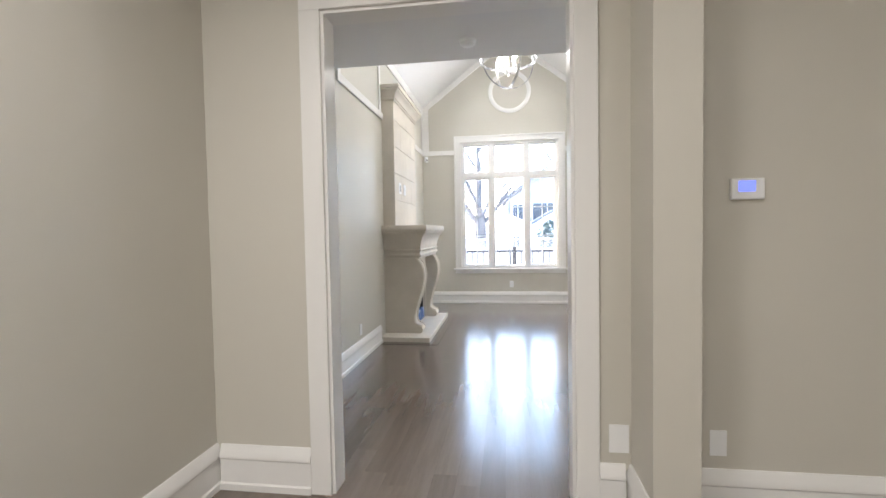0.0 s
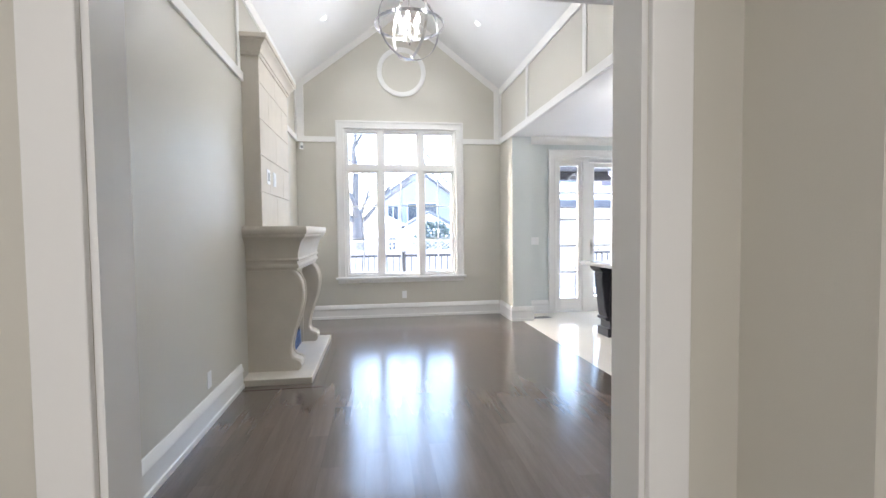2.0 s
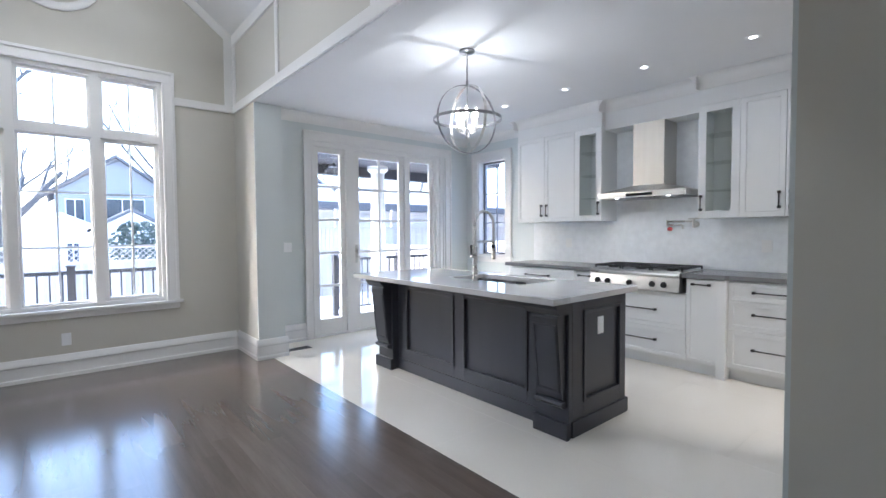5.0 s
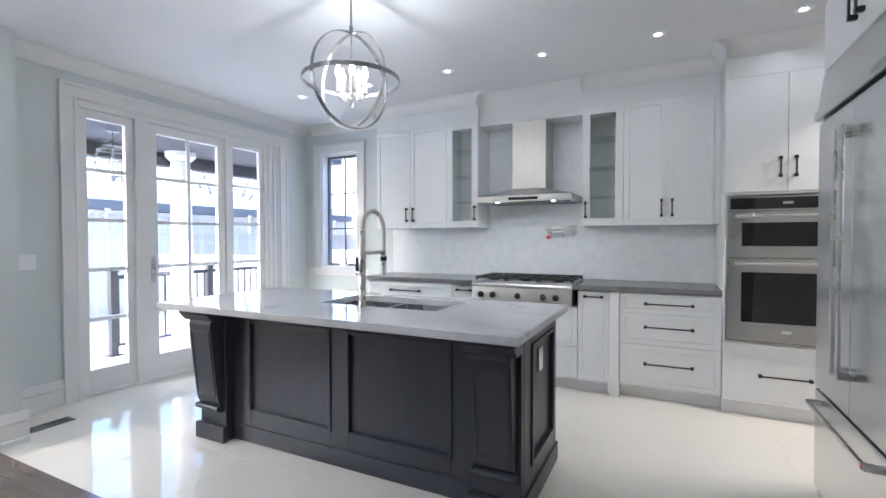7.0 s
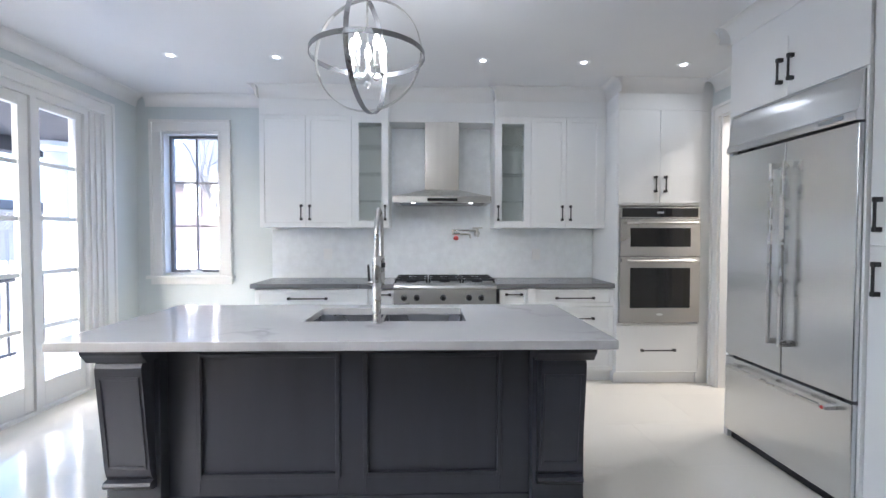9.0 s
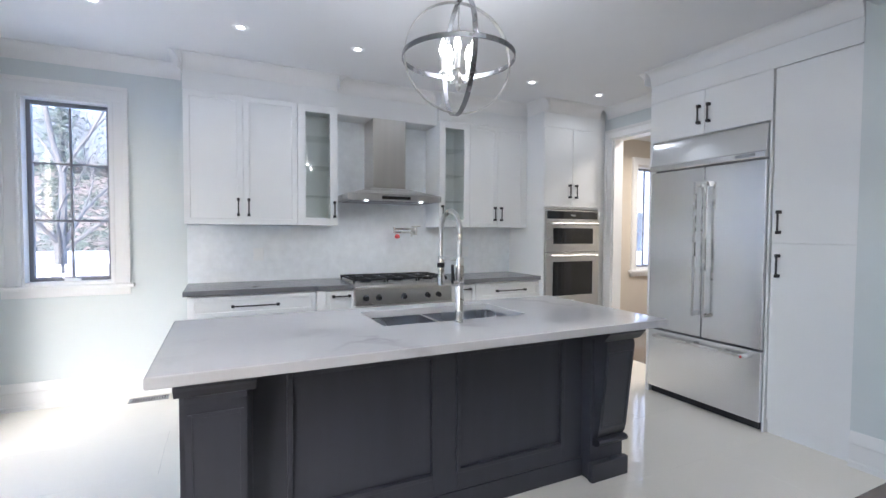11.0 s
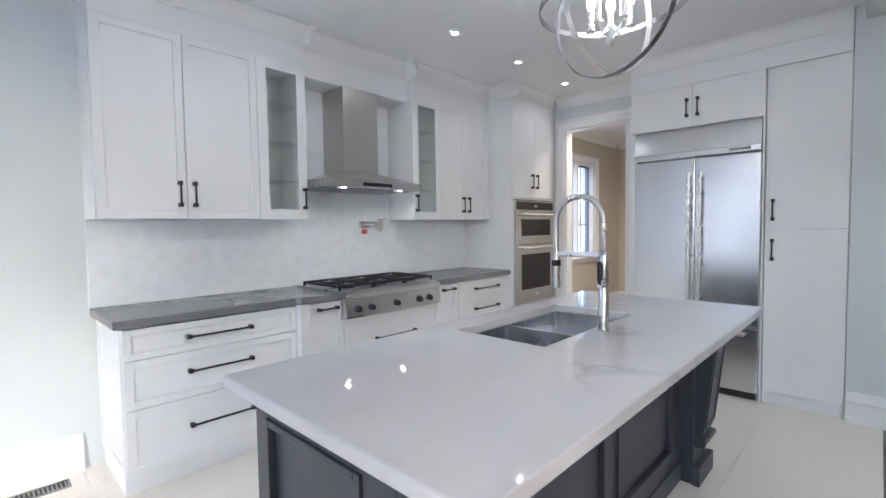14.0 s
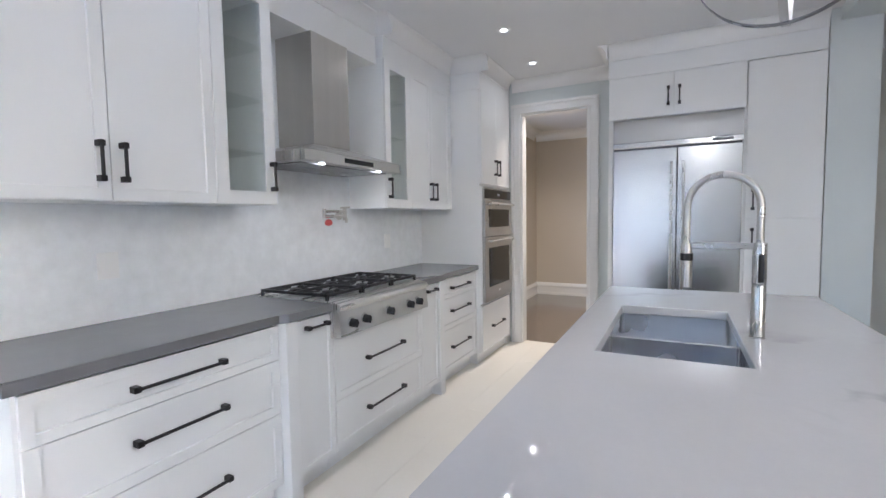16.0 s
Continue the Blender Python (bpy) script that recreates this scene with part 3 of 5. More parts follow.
d1 = tagged(new("door_1"), "white glazed garden door with two sidelights", "", "", "structure")
casing("trim", "x", KN, -1, 2.68, 4.83, 0.0, 2.46, 0.12, False, "white painted casing round the garden doors")
fr = bmesh.new()
y0, y1 = KN + 0.0, KN + 0.14
for x0, x1 in ((2.68, 2.70), (3.14, 3.25), (4.075, 4.13), (4.61, 4.83)):
    box(fr, x0, x1, y0, y1, 0, 2.46, 0.003)
for x0, x1 in ((2.70, 3.14), (3.25, 4.075), (4.13, 4.61)):
    box(fr, x0, x1, y0, y1, 2.40, 2.46, 0.003)
    box(fr, x0, x1, y0, y1, 0, 0.03, 0.003)
for x0 in (4.65, 4.72, 4.79):
    box(fr, x0, x0 + 0.022, y0 - 0.018, y0, 0.0, 2.44, 0.003)
part("door_frame", fr, TRIM, d1)
sash(d1, "sidelight", "x", KN + 0.03, KN + 0.075, 2.70, 3.14, 0.03, 2.40, 0.07, 1, 5, barw=0.032, bottom=0.19)
dl = sash(d1, "door_leaf", "x", KN + 0.015, KN + 0.06, 3.255, 4.07, 0.035, 2.395, 0.085, 2, 5, barw=0.032, bottom=0.20)
sash(d1, "sidelight", "x", KN + 0.03, KN + 0.075, 4.13, 4.61, 0.03, 2.40, 0.06, 1, 5, barw=0.032, bottom=0.19)
bm = B(3.27, 3.31, KN + 0.004, KN + 0.015, 0.92, 1.16, 0.003)
rod(bm, (3.29, KN + 0.01, 1.0), (3.29, KN - 0.045, 1.0), 0.009)
rod(bm, (3.29, KN - 0.045, 1.0), (3.40, KN - 0.045, 1.0), 0.009)
rod(bm, (3.29, KN + 0.01, 1.11), (3.29, KN - 0.012, 1.11), 0.018)
part("door_handle", bm, NICKEL, dl, "brushed nickel lever and lock")


# ---- floors ----
rnd = random.Random(5)
floor = setting("floor_wood", B(WX - 0.1, EX + 0.14, -3.1, NY + 0.1, -0.12, -0.021), PLANK, "dark stained hardwood strip floor")
dining_floor = setting("floor_dining", B(3.13, KE + 0.1, -1.2, 1.998, -0.12, 0.0), PLANK, "dark hardwood dining room floor")
hall_floor = setting("floor_hall", B(EX + 0.14, 3.0, -3.0, HY0, -0.12, -0.004), PLANK, "dark hardwood hall floor")
kitchen_floor = setting("floor_tile", B(EX + 0.14, KE + 0.1, 1.999, KN + 0.05, -0.12, -0.004), GROUT, "polished cream porcelain tile floor")


def piece_mesh(name, material, w, l, t, bev):
    return finish(name, box(bmesh.new(), -w / 2, w / 2, -l / 2, l / 2, -t, 0, bev), material)


PW = 0.127
lens = [0.9, 1.2, 1.5, 1.8]
plank_meshes = {L: piece_mesh("plank", PLANK, PW - 0.0003, L - 0.0004, 0.02, 0.0) for L in lens}
x = EX + 0.142 - 26 * PW
while x < EX + 0.13:
    y = -3.0 - rnd.uniform(0, 1.2)
    while y < NY:
        L = rnd.choice(lens)
        if y + L > NY + 0.05:
            L = round(max(NY + 0.05 - y, 0.05), 1)
        if L not in plank_meshes:
            plank_meshes[L] = piece_mesh("plank", PLANK, PW - 0.0003, L - 0.0004, 0.02, 0.0)
        ob = new("plank", plank_meshes[L])
        ob.parent = floor
        ob.location = (x + PW / 2, y + L / 2, 0.0)
        ob.rotation_euler = (0, 0, math.pi * rnd.randint(0, 1))
        y += L
    x += PW
TW, TL = 0.61, 1.22
tile_mesh = piece_mesh("tile", TILE, TW - 0.0008, TL - 0.0008, 0.01, 0.0003)
i = 0
xx = EX + 0.143
while xx < KE:
    yy = 2.0
    first = 0.71 if i % 2 else TL
    while yy < KN - 0.01:
        tl = min(first, KN + 0.01 - yy)
        first = TL
        tw = min(TW, KE + 0.05 - xx)
        cut = tl < TL - 0.01 or tw < TW - 0.01
        ob = new("tile", piece_mesh("tile", TILE, tw - 0.0008, tl - 0.0008, 0.01, 0.0003) if cut else tile_mesh)
        ob.parent = kitchen_floor
        ob.location = (xx + tw / 2, yy + tl / 2, 0.0)
        yy += tl
    xx += TW
    i += 1


# ---- things: shared makers ----
def wpart(name, bm, material, parent, label="", smooth=False):
    """A part whose mesh is drawn in world coordinates, under a top-level thing or one of its parts."""
    ob = part(name, bm, material, parent, label, smooth)
    ob.matrix_parent_inverse = parent.matrix_basis.inverted() if parent.parent is None else Matrix()
    return ob


def front_panel(x0, x1, z0, z1, y, t=0.02, rail=0.058, deep=0.008):
    """A framed (shaker) front facing -y, with its recessed field."""
    bm = B(x0, x1, y, y + t, z0, z1)
    f = min(bm.faces, key=lambda q: q.calc_center_median().y)
    bmesh.ops.inset_region(bm, faces=[f], thickness=rail, depth=0)
    f = min((q for q in bm.faces if abs(q.calc_center_median().y - y) < 1e-5), key=lambda q: (q.calc_center_median() - Vector(((x0 + x1) / 2, y, (z0 + z1) / 2))).length)
    bmesh.ops.inset_region(bm, faces=[f], thickness=0.004, depth=-deep)
    return bm


def pull(parent, x, z, length, upright, y):
    """A dark bar pull on two square posts."""
    bm = bmesh.new()
    for s in (-1, 1):
        o = s * (length / 2 - 0.012)
        cx, cz = (x, z + o) if upright else (x + o, z)
        box(bm, cx - 0.011, cx + 0.011, y - 0.034, y, cz - 0.011, cz + 0.011, 0.002)
    if upright:
        box(bm, x - 0.0055, x + 0.0055, y - 0.034, y - 0.024, z - length / 2, z + length / 2, 0.002)
    else:
        box(bm, x - length / 2, x + length / 2, y - 0.034, y - 0.024, z - 0.0055, z + 0.0055, 0.002)
    return part("handle", bm, BLACK, parent, "dark bronze bar pull")


def carcass(cab, w, d, z0, z1, kick=True):
    bm = bmesh.new()
    box(bm, -w / 2, w / 2, 0.045, d, z0, z1)
    part("body", bm, CAB, cab)
    if kick:
        part("toe_kick", B(-w / 2, w / 2, 0.07, d, 0.0, z0), CAB, cab)


def fronts(cab, name, spans, xs, y, rail=0.058):
    """Doors or drawer fronts: spans of z, one width; returns them."""
    made = []
    for z0, z1 in spans:
        made.append(part(name, front_panel(xs[0] + 0.002, xs[1] - 0.002, z0 + 0.002, z1 - 0.002, y, rail=min(rail, (z1 - z0) * 0.3)), CAB, cab))
    return made


def east(x, y0, y1):
    return pose(x, (y0 + y1) / 2, 0, 0, 0, -90)


D3 = ((0.11, 0.455), (0.455, 0.71), (0.71, 0.872))


def drawer_bank(x, y0, y1, grip, label):
    w = y1 - y0
    cab = thing("base_cabinet", east(x, y0, y1), label, "cabinet", "kitchen base cabinets")
    carcass(cab, w, KE - x - 0.002, 0.10, 0.882)
    for d, (z0, z1) in zip(fronts(cab, "drawer", D3, (-w / 2, w / 2), 0.0), D3):
        pull(d, 0, (z0 + z1) / 2 + 0.02 if z1 < 0.8 else (z0 + z1) / 2, grip, False, 0.0)
    return cab


def pull_out(x, y0, y1, post_high, label):
    w = y1 - y0
    cab = thing("base_cabinet", east(x, y0, y1), label, "cabinet", "kitchen base cabinets")
    carcass(cab, w, KE - x - 0.002, 0.10, 0.882)
    post = 0.075
    a, b = (-w / 2 + post, w / 2) if post_high else (-w / 2, w / 2 - post)
    d = part("door", front_panel(a + 0.0015, b - 0.0015, 0.11, 0.872, 0.0, rail=0.05), CAB, cab)
    pull(d, (a + b) / 2, 0.83, 0.16, False, 0.0)
    pa, pb = (-w / 2, a) if post_high else (b, w / 2)
    part("post", B(pa + 0.001, pb - 0.001, -0.012, 0.08, 0.0, 0.882, 0.003), CAB, cab)
    return cab


bank_a = drawer_bank(4.72, 5.32, 6.262, 0.36, "wide white shaker drawer cabinet with bar pulls")
side = front_panel(0.005, 0.575, 0.11, 0.872, 0.0, rail=0.06)
part("end_panel", side, CAB, bank_a, at=pose(0.4725 - 0.942, 0.0, 0, 0, 0, -90) @ pose(-0.59, -0.012, 0))
pull_out(4.685, 4.985, 5.318, True, "narrow white pull-out cabinet with corner post")
rc = thing("base_cabinet", east(4.685, 4.052, 4.983), "white two-drawer cabinet under the rangetop", "cabinet", "kitchen base cabinets")
carcass(rc, 0.931, 0.61, 0.10, 0.735)
for d, z in zip(fronts(rc, "drawer", ((0.11, 0.385), (0.385, 0.73)), (-0.4655, 0.4655), 0.0), (0.26, 0.555)):
    pull(d, 0, z, 0.40, False, 0.0)
pull_out(4.685, 3.718, 4.050, False, "narrow white pull-out cabinet with corner post")
drawer_bank(4.72, 2.985, 3.716, 0.36, "white shaker drawer cabinet beside the ovens")


def upper(y0, y1, glass_side, label):
    """Wall cabinet: two doors and one glazed bay."""
    w = y1 - y0
    cab = thing("wall_cabinet", east(4.95, y0, y1), label, "cabinet", "kitchen wall cabinets")
    z0, z1, d = 1.437, 2.50, KE - 4.95 - 0.002
    g = 0.35
    s0, s1 = (-w / 2, w / 2 - g) if glass_side > 0 else (-w / 2 + g, w / 2)
    g0, g1 = (w / 2 - g, w / 2) if glass_side > 0 else (-w / 2, -w / 2 + g)
    part("body", B(s0, s1, 0.04, d, z0, z1), CAB, cab)
    bm = bmesh.new()
    box(bm, g0 + 0.001, g0 + 0.018, 0.021, d, z0, z1)
    box(bm, g1 - 0.018, g1, 0.021, d, z0, z1)
    box(bm, g0 + 0.018, g1 - 0.018, d - 0.012, d, z0, z1)
    box(bm, g0 + 0.018, g1 - 0.018, 0.021, d - 0.012, z0, z0 + 0.018)
    box(bm, g0 + 0.018, g1 - 0.018, 0.021, d - 0.012, z1 - 0.018, z1)
    part("glazed_bay", bm, INSIDE, cab)
    for k in (1, 2, 3):
        zz = z0 + (z1 - z0) * k / 4
        part("shelf", B(g0 + 0.019, g1 - 0.019, 0.04, d - 0.013, zz - 0.002, zz + 0.002), SHELF, cab, "clear glass shelf")
    mid = (s0 + s1) / 2
    for a, b, hx in ((s0, mid, mid - 0.04), (mid, s1, mid + 0.04)):
        door = fronts(cab, "door", ((z0, z1),), (a, b), 0.0, 0.062)[0]
        pull(door, hx, 1.58, 0.15, True, 0.0)
    bm = bmesh.new()
    a, b, r = g0 + 0.0015, g1 - 0.0015, 0.066
    box(bm, a, a + r, 0, 0.02, z0 + 0.0015, z1 - 0.0015)
    box(bm, b - r, b, 0, 0.02, z0 + 0.0015, z1 - 0.0015)
    box(bm, a + r, b - r, 0, 0.02, z0 + 0.0015, z0 + r)
    box(bm, a + r, b - r, 0, 0.02, z1 - r, z1 - 0.0015)
    door = part("door", bm, CAB, cab)
    p = part("pane", B(a + r, b - r, 0.008, 0.012, z0 + r, z1 - r), CABGLASS, door, "clear glass pane")
    p.visible_shadow = False
    pull(door, (b - 0.03) if glass_side > 0 else (a + 0.03), 1.58, 0.15, True, 0.0)
    return cab


SHELF = clear_glass("green glass shelf", (0.985, 0.995, 0.99), 0.03)
upper(5.08, 6.30, 1, "white shaker wall cabinet with a glazed end bay")
upper(3.03, 4.062, -1, "white shaker wall cabinet with a glazed bay by the hood")

# friezes and crowns above the cabinets
def frieze(axis, face, way, back, a0, a1, z0):
    lo, hi = sorted((face, back))
    setting("frieze", B(lo, hi, a0, a1, z0, KC) if axis == "y" else B(a0, a1, lo, hi, z0, KC), CAB, "white board above the cabinets")
    run("crown", axis, crown_profile(face, way, KC, 0.12, 0.085), a0, a1)


frieze("y", 4.958, -1, KE, 5.08, 6.30, 2.502)
frieze("y", 5.02, -1, KE, 4.063, 5.079, 2.46)
frieze("y", 4.958, -1, KE, 2.99, 4.062, 2.502)
frieze("y", 4.668, -1, KE, 2.215, 2.985, 2.502)
frieze("x", 2.647, 1, KS, 2.16, 3.625, 2.502)
for y, w in ((6.30, 1), (5.08, -1)):
    setting("crown", prism(bmesh.new(), crown_profile(y, w, KC, 0.12, 0.085), "x", 4.873, KE if w > 0 else 5.02), TRIM, "", True)
setting("crown", prism(bmesh.new(), crown_profile(4.062, 1, KC, 0.12, 0.085), "x", 4.873, 5.02), TRIM, "", True)
setting("crown", prism(bmesh.new(), crown_profile(3.625, 1, KC, 0.12, 0.085), "y", KS, 2.732), TRIM, "", True)
setting("crown", prism(bmesh.new(), crown_profile(2.985, 1, KC, 0.12, 0.085), "x", 4.583, 4.958), TRIM, "", True)

# splashback and worktop
setting("filler", B(4.70, KE, KS + 0.001, 2.214, 2.501, KC), CAB, "white filler above the tall cabinet")
setting("filler", B(4.70, KE, KS + 0.001, 2.219, 0.0, 2.50), CAB, "white filler strip beside the tall cabinet")
setting("filler", B(4.96, KE, 2.985, 3.029, 1.437, 2.50), CAB, "white filler strip beside the tall cabinet")
solo("splashback", prism(bmesh.new(), [(2.985, 0.926), (6.30, 0.926), (6.30, 1.436), (5.079, 1.436), (5.079, 2.459), (4.063, 2.459), (4.063, 1.436), (2.985, 1.436)], "x", KE - 0.012, KE), SPLASH, "pale marble splashback behind the rangetop", "splashback")
bm = bmesh.new()
outline = [(4.694, 2.986), (4.694, 3.70), (4.660, 3.725), (4.660, 4.085), (5.20, 4.085), (5.20, 5.012), (4.660, 5.012), (4.660, 5.31), (4.694, 5.335), (4.694, 6.30), (KE - 0.001, 6.30), (KE - 0.001, 2.986)]
prism(bm, outline, "z", 0.884, 0.925)
bmesh.ops.bevel(bm, geom=[e for e in bm.edges if abs(e.verts[0].co.z - e.verts[1].co.z) < 1e-6 and e.verts[0].co.z > 0.9], offset=0.004, segments=2, affect='EDGES')
solo("worktop", bm, COUNTER, "grey quartz worktop on white base cabinets", "worktop")

# ---- rangetop ----
rt = thing("rangetop", pose(4.638, 4.548, 0.735, 0, 0, -90), "stainless steel gas rangetop set in the worktop", "rangetop")
w = 0.918
part("body", B(-w / 2, w / 2, 0.03, 0.585, 0.002, 0.185, 0.003), STEEL_H, rt)
bm = prism(bmesh.new(), [(-0.026, 0.012), (0.03, 0.005), (0.03, 0.193), (0.012, 0.190), (-0.020, 0.180), (-0.026, 0.165), (-0.022, 0.152), (-0.010, 0.142)], "x", -w / 2, w / 2)
part("control_panel", bm, STEEL_H, rt, "brushed steel control panel")
part("top_tray", B(-w / 2, w / 2, 0.031, 0.575, 0.186, 0.196, 0.003), STEEL_H, rt)
for ky in (4.915, 4.80, 4.565, 4.335, 4.225):
    lx = 4.548 - ky
    bm = bmesh.new()
    rod(bm, (lx, -0.010, 0.075), (lx, -0.026, 0.073), 0.030, 0.028, 24)
    kn = part("bezel", bm, STEEL, rt, "steel knob bezel", True)
    bm = bmesh.new()
    rod(bm, (lx, -0.026, 0.073), (lx, -0.056, 0.070), 0.023, 0.019, 24)
    box(bm, lx - 0.004, lx + 0.004, -0.062, -0.030, 0.050, 0.094, 0.002)
    part("knob", bm, IRON, kn, "black control knob", True)
for k in range(3):
    cx = -w / 2 + w * (k + 0.5) / 3
    bm = bmesh.new()
    x0, x1, y0, y1, zt = cx - 0.148, cx + 0.148, 0.065, 0.555, 0.232
    for a, b in ((y0, y0 + 0.014), (y1 - 0.014, y1), ((y0 + y1) / 2 - 0.007, (y0 + y1) / 2 + 0.007)):
        box(bm, x0, x1, a, b, zt - 0.016, zt, 0.002)
    for a in (x0, x1 - 0.014):
        box(bm, a, a + 0.014, y0, y1, zt - 0.016, zt, 0.002)
    for yc in (0.19, 0.43):
        for ang in range(6):
            c, s = math.cos(ang * math.pi / 3 + 0.52), math.sin(ang * math.pi / 3 + 0.52)
            tube(bm, [(cx + c * 0.045, yc + s * 0.045, zt - 0.006), (cx + c * 0.13, yc + s * 0.11, zt - 0.006)], 0.006, 6)
    for a in (x0 + 0.007, x1 - 0.007):
        for b in (y0 + 0.007, y1 - 0.007):
            box(bm, a - 0.007, a + 0.007, b - 0.007, b + 0.007, 0.196, zt - 0.014)
    part("grate", bm, IRON, rt, "black cast iron grate")
    for yc in (0.19, 0.43):
        bm = lathe(bmesh.new(), [(0.05, 0.196), (0.05, 0.206), (0.032, 0.208), (0.034, 0.218), (0.028, 0.222), (0.001, 0.223)], 20, (cx, yc, 0))
        part("burner", bm, IRON, rt, "", True)

# ---- hood ----
hd = thing("range_hood", pose(4.80, 4.57, 1.67, 0, 0, -90), "stainless steel chimney range hood on the splashback wall", "range hood")
bm = bmesh.new()
hw, dep = 0.457, 0.498
prism(bm, [(0, 0), (dep, 0), (dep, 0.055), (0.0, 0.055)], "x", -hw, hw)
low = [bm.verts.new(v) for v in ((-hw, 0.0, 0.056), (hw, 0.0, 0.056), (hw, dep, 0.056), (-hw, dep, 0.056))]
top = [bm.verts.new(v) for v in ((-0.165, 0.20, 0.135), (0.165, 0.20, 0.135), (0.165, dep, 0.135), (-0.165, dep, 0.135))]
for k in range(4):
    bm.faces.new((low[k], low[(k + 1) % 4], top[(k + 1) % 4], top[k]))
bm.faces.new(top)
bm.faces.new(list(reversed(low)))
part("canopy", bm, STEEL_H, hd)
part("chimney", B(-0.165, 0.165, 0.20, dep, 0.136, 0.79, 0.003), CHIMNEY, hd, "brushed steel chimney duct")
part("control_strip", B(-0.14, 0.14, -0.004, 0.0, 0.012, 0.040, 0.002), OVEN_GLASS, hd, "black touch control strip")
part("filter", B(-0.40, 0.40, 0.08, 0.45, -0.006, 0.0), GUN, hd, "dark mesh grease filter")
for sx in (-0.27, 0.27):
    part("hood_light", rod(bmesh.new(), (sx, 0.055, 0.001), (sx, 0.055, -0.006), 0.018, 0.018, 20), HOODGLOW, hd, "lit round hood lamp")
lamp("hood_lamp", 4.86, 4.30, 1.655, 0.07, (1, 0.95, 0.88), 0.04)
lamp("hood_lamp", 4.86, 4.84, 1.655, 0.07, (1, 0.95, 0.88), 0.04)

# ---- pot filler ----
pf = thing("pot_filler", pose(KE - 0.012, 4.20, 1.385, 0, 0, -90), "brushed nickel folding pot filler on the marble splashback", "tap")
bm = rod(bmesh.new(), (0, 0, 0), (0, -0.012, 0), 0.032, 0.030, 20)
rod(bm, (0, -0.012, 0), (0, -0.06, 0), 0.013)
rod(bm, (0, -0.06, -0.035), (0, -0.06, 0.055), 0.014)
part("mount", bm, NICKEL, pf, "", True)
bm = rod(bmesh.new(), (0, -0.06, 0.03), (-0.25, -0.09, 0.03), 0.010)
rod(bm, (-0.25, -0.09, 0.045), (-0.25, -0.09, -0.015), 0.012)
part("arm", bm, NICKEL, pf, "", True)
bm = rod(bmesh.new(), (-0.25, -0.09, -0.005), (-0.10, -0.13, -0.005), 0.010)
tube(bm, [(-0.10, -0.13, -0.005), (-0.08, -0.135, -0.012), (-0.075, -0.136, -0.05)], 0.010, 10)
part("spout", bm, NICKEL, pf, "", True)
part("valve", rod(bmesh.new(), (-0.05, -0.066, 0.055), (0.05, -0.066, 0.060), 0.007), NICKEL, pf, "", True)
part("tag", lathe(bmesh.new(), [(0.005, -0.07), (0.024, -0.062), (0.027, -0.045), (0.018, -0.03), (0.005, -0.025)], 16, (-0.22, -0.10, 0.0)), RED, pf, "red plastic tag", True)

# ---- wall ovens in their tall cabinet ----
tall = thing("tall_cabinet", east(4.66, 2.22, 2.983), "tall white cabinet housing the wall ovens", "cabinet")
w, d = 0.763, KE - 4.66 - 0.002
part("lower_box", B(-w / 2, w / 2, 0.021, d, 0.10, 0.56), CAB, tall)
part("upper_box", B(-w / 2, w / 2, 0.021, d, 1.64, 2.50), CAB, tall)
part("back_panel", B(-w / 2, w / 2, d - 0.02, d, 0.56, 1.64), CAB, tall)
part("side_panel", B(-w / 2, -w / 2 + 0.012, 0.0, d - 0.02, 0.56, 1.64), CAB, tall)
part("side_panel", B(w / 2 - 0.012, w / 2, 0.0, d - 0.02, 0.56, 1.64), CAB, tall)
part("toe_kick", B(-w / 2, w / 2, 0.06, d, 0, 0.10), CAB, tall)
dr = fronts(tall, "drawer", ((0.115, 0.545),), (-w / 2, w / 2), 0.0, 0.0001)[0]
pull(dr, 0, 0.32, 0.32, False, 0.0)
for a, b, hx in ((-w / 2, 0, -0.045), (0, w / 2, 0.045)):
    door = part("door", B(a + 0.002, b - 0.002, 0.0, 0.02, 1.662, 2.498, 0.002), CAB, tall)
    pull(door, hx, 1.83, 0.15, True, 0.0)
ov = thing("wall_oven", pose(4.655, 2.60, 0.575, 0, 0, -90), "stainless steel double wall oven with microwave above", "oven")
w = 0.735
part("body", B(-w / 2 + 0.01, w / 2 - 0.01, 0.02, 0.55, 0.0, 1.05), GUN, ov)
part("control_panel", B(-w / 2, w / 2, -0.012, 0.02, 0.945, 1.05, 0.003), STEEL_H, ov)
disp = part("display", B(-w / 2 + 0.02, w / 2 - 0.02, -0.015, -0.012, 0.958, 1.040), OVEN_GLASS, ov, "black glass control display")
part("digits", B(-0.03, 0.03, -0.0162, -0.015, 0.990, 1.008), GREYP, disp)
for nm, z0, z1, wz0, wz1 in (("microwave_door", 0.605, 0.94, 0.69, 0.86), ("oven_door", 0.0, 0.598, 0.135, 0.50)):
    dd = part(nm, B(-w / 2, w / 2, -0.022, 0.02, z0, z1, 0.003), STEEL_H, ov)
    part("window", B(-0.275, 0.275, -0.026, -0.0215, wz0, wz1), OVEN_GLASS, dd, "black glass oven window")
    bm = rod(bmesh.new(), (-0.32, -0.062, z1 - 0.035), (0.32, -0.062, z1 - 0.035), 0.011)
    for s in (-0.29, 0.29):
        rod(bm, (s, -0.062, z1 - 0.035), (s, -0.022, z1 - 0.035), 0.008)
    part("handle", bm, NICKEL, dd, "round steel bar handle", True)
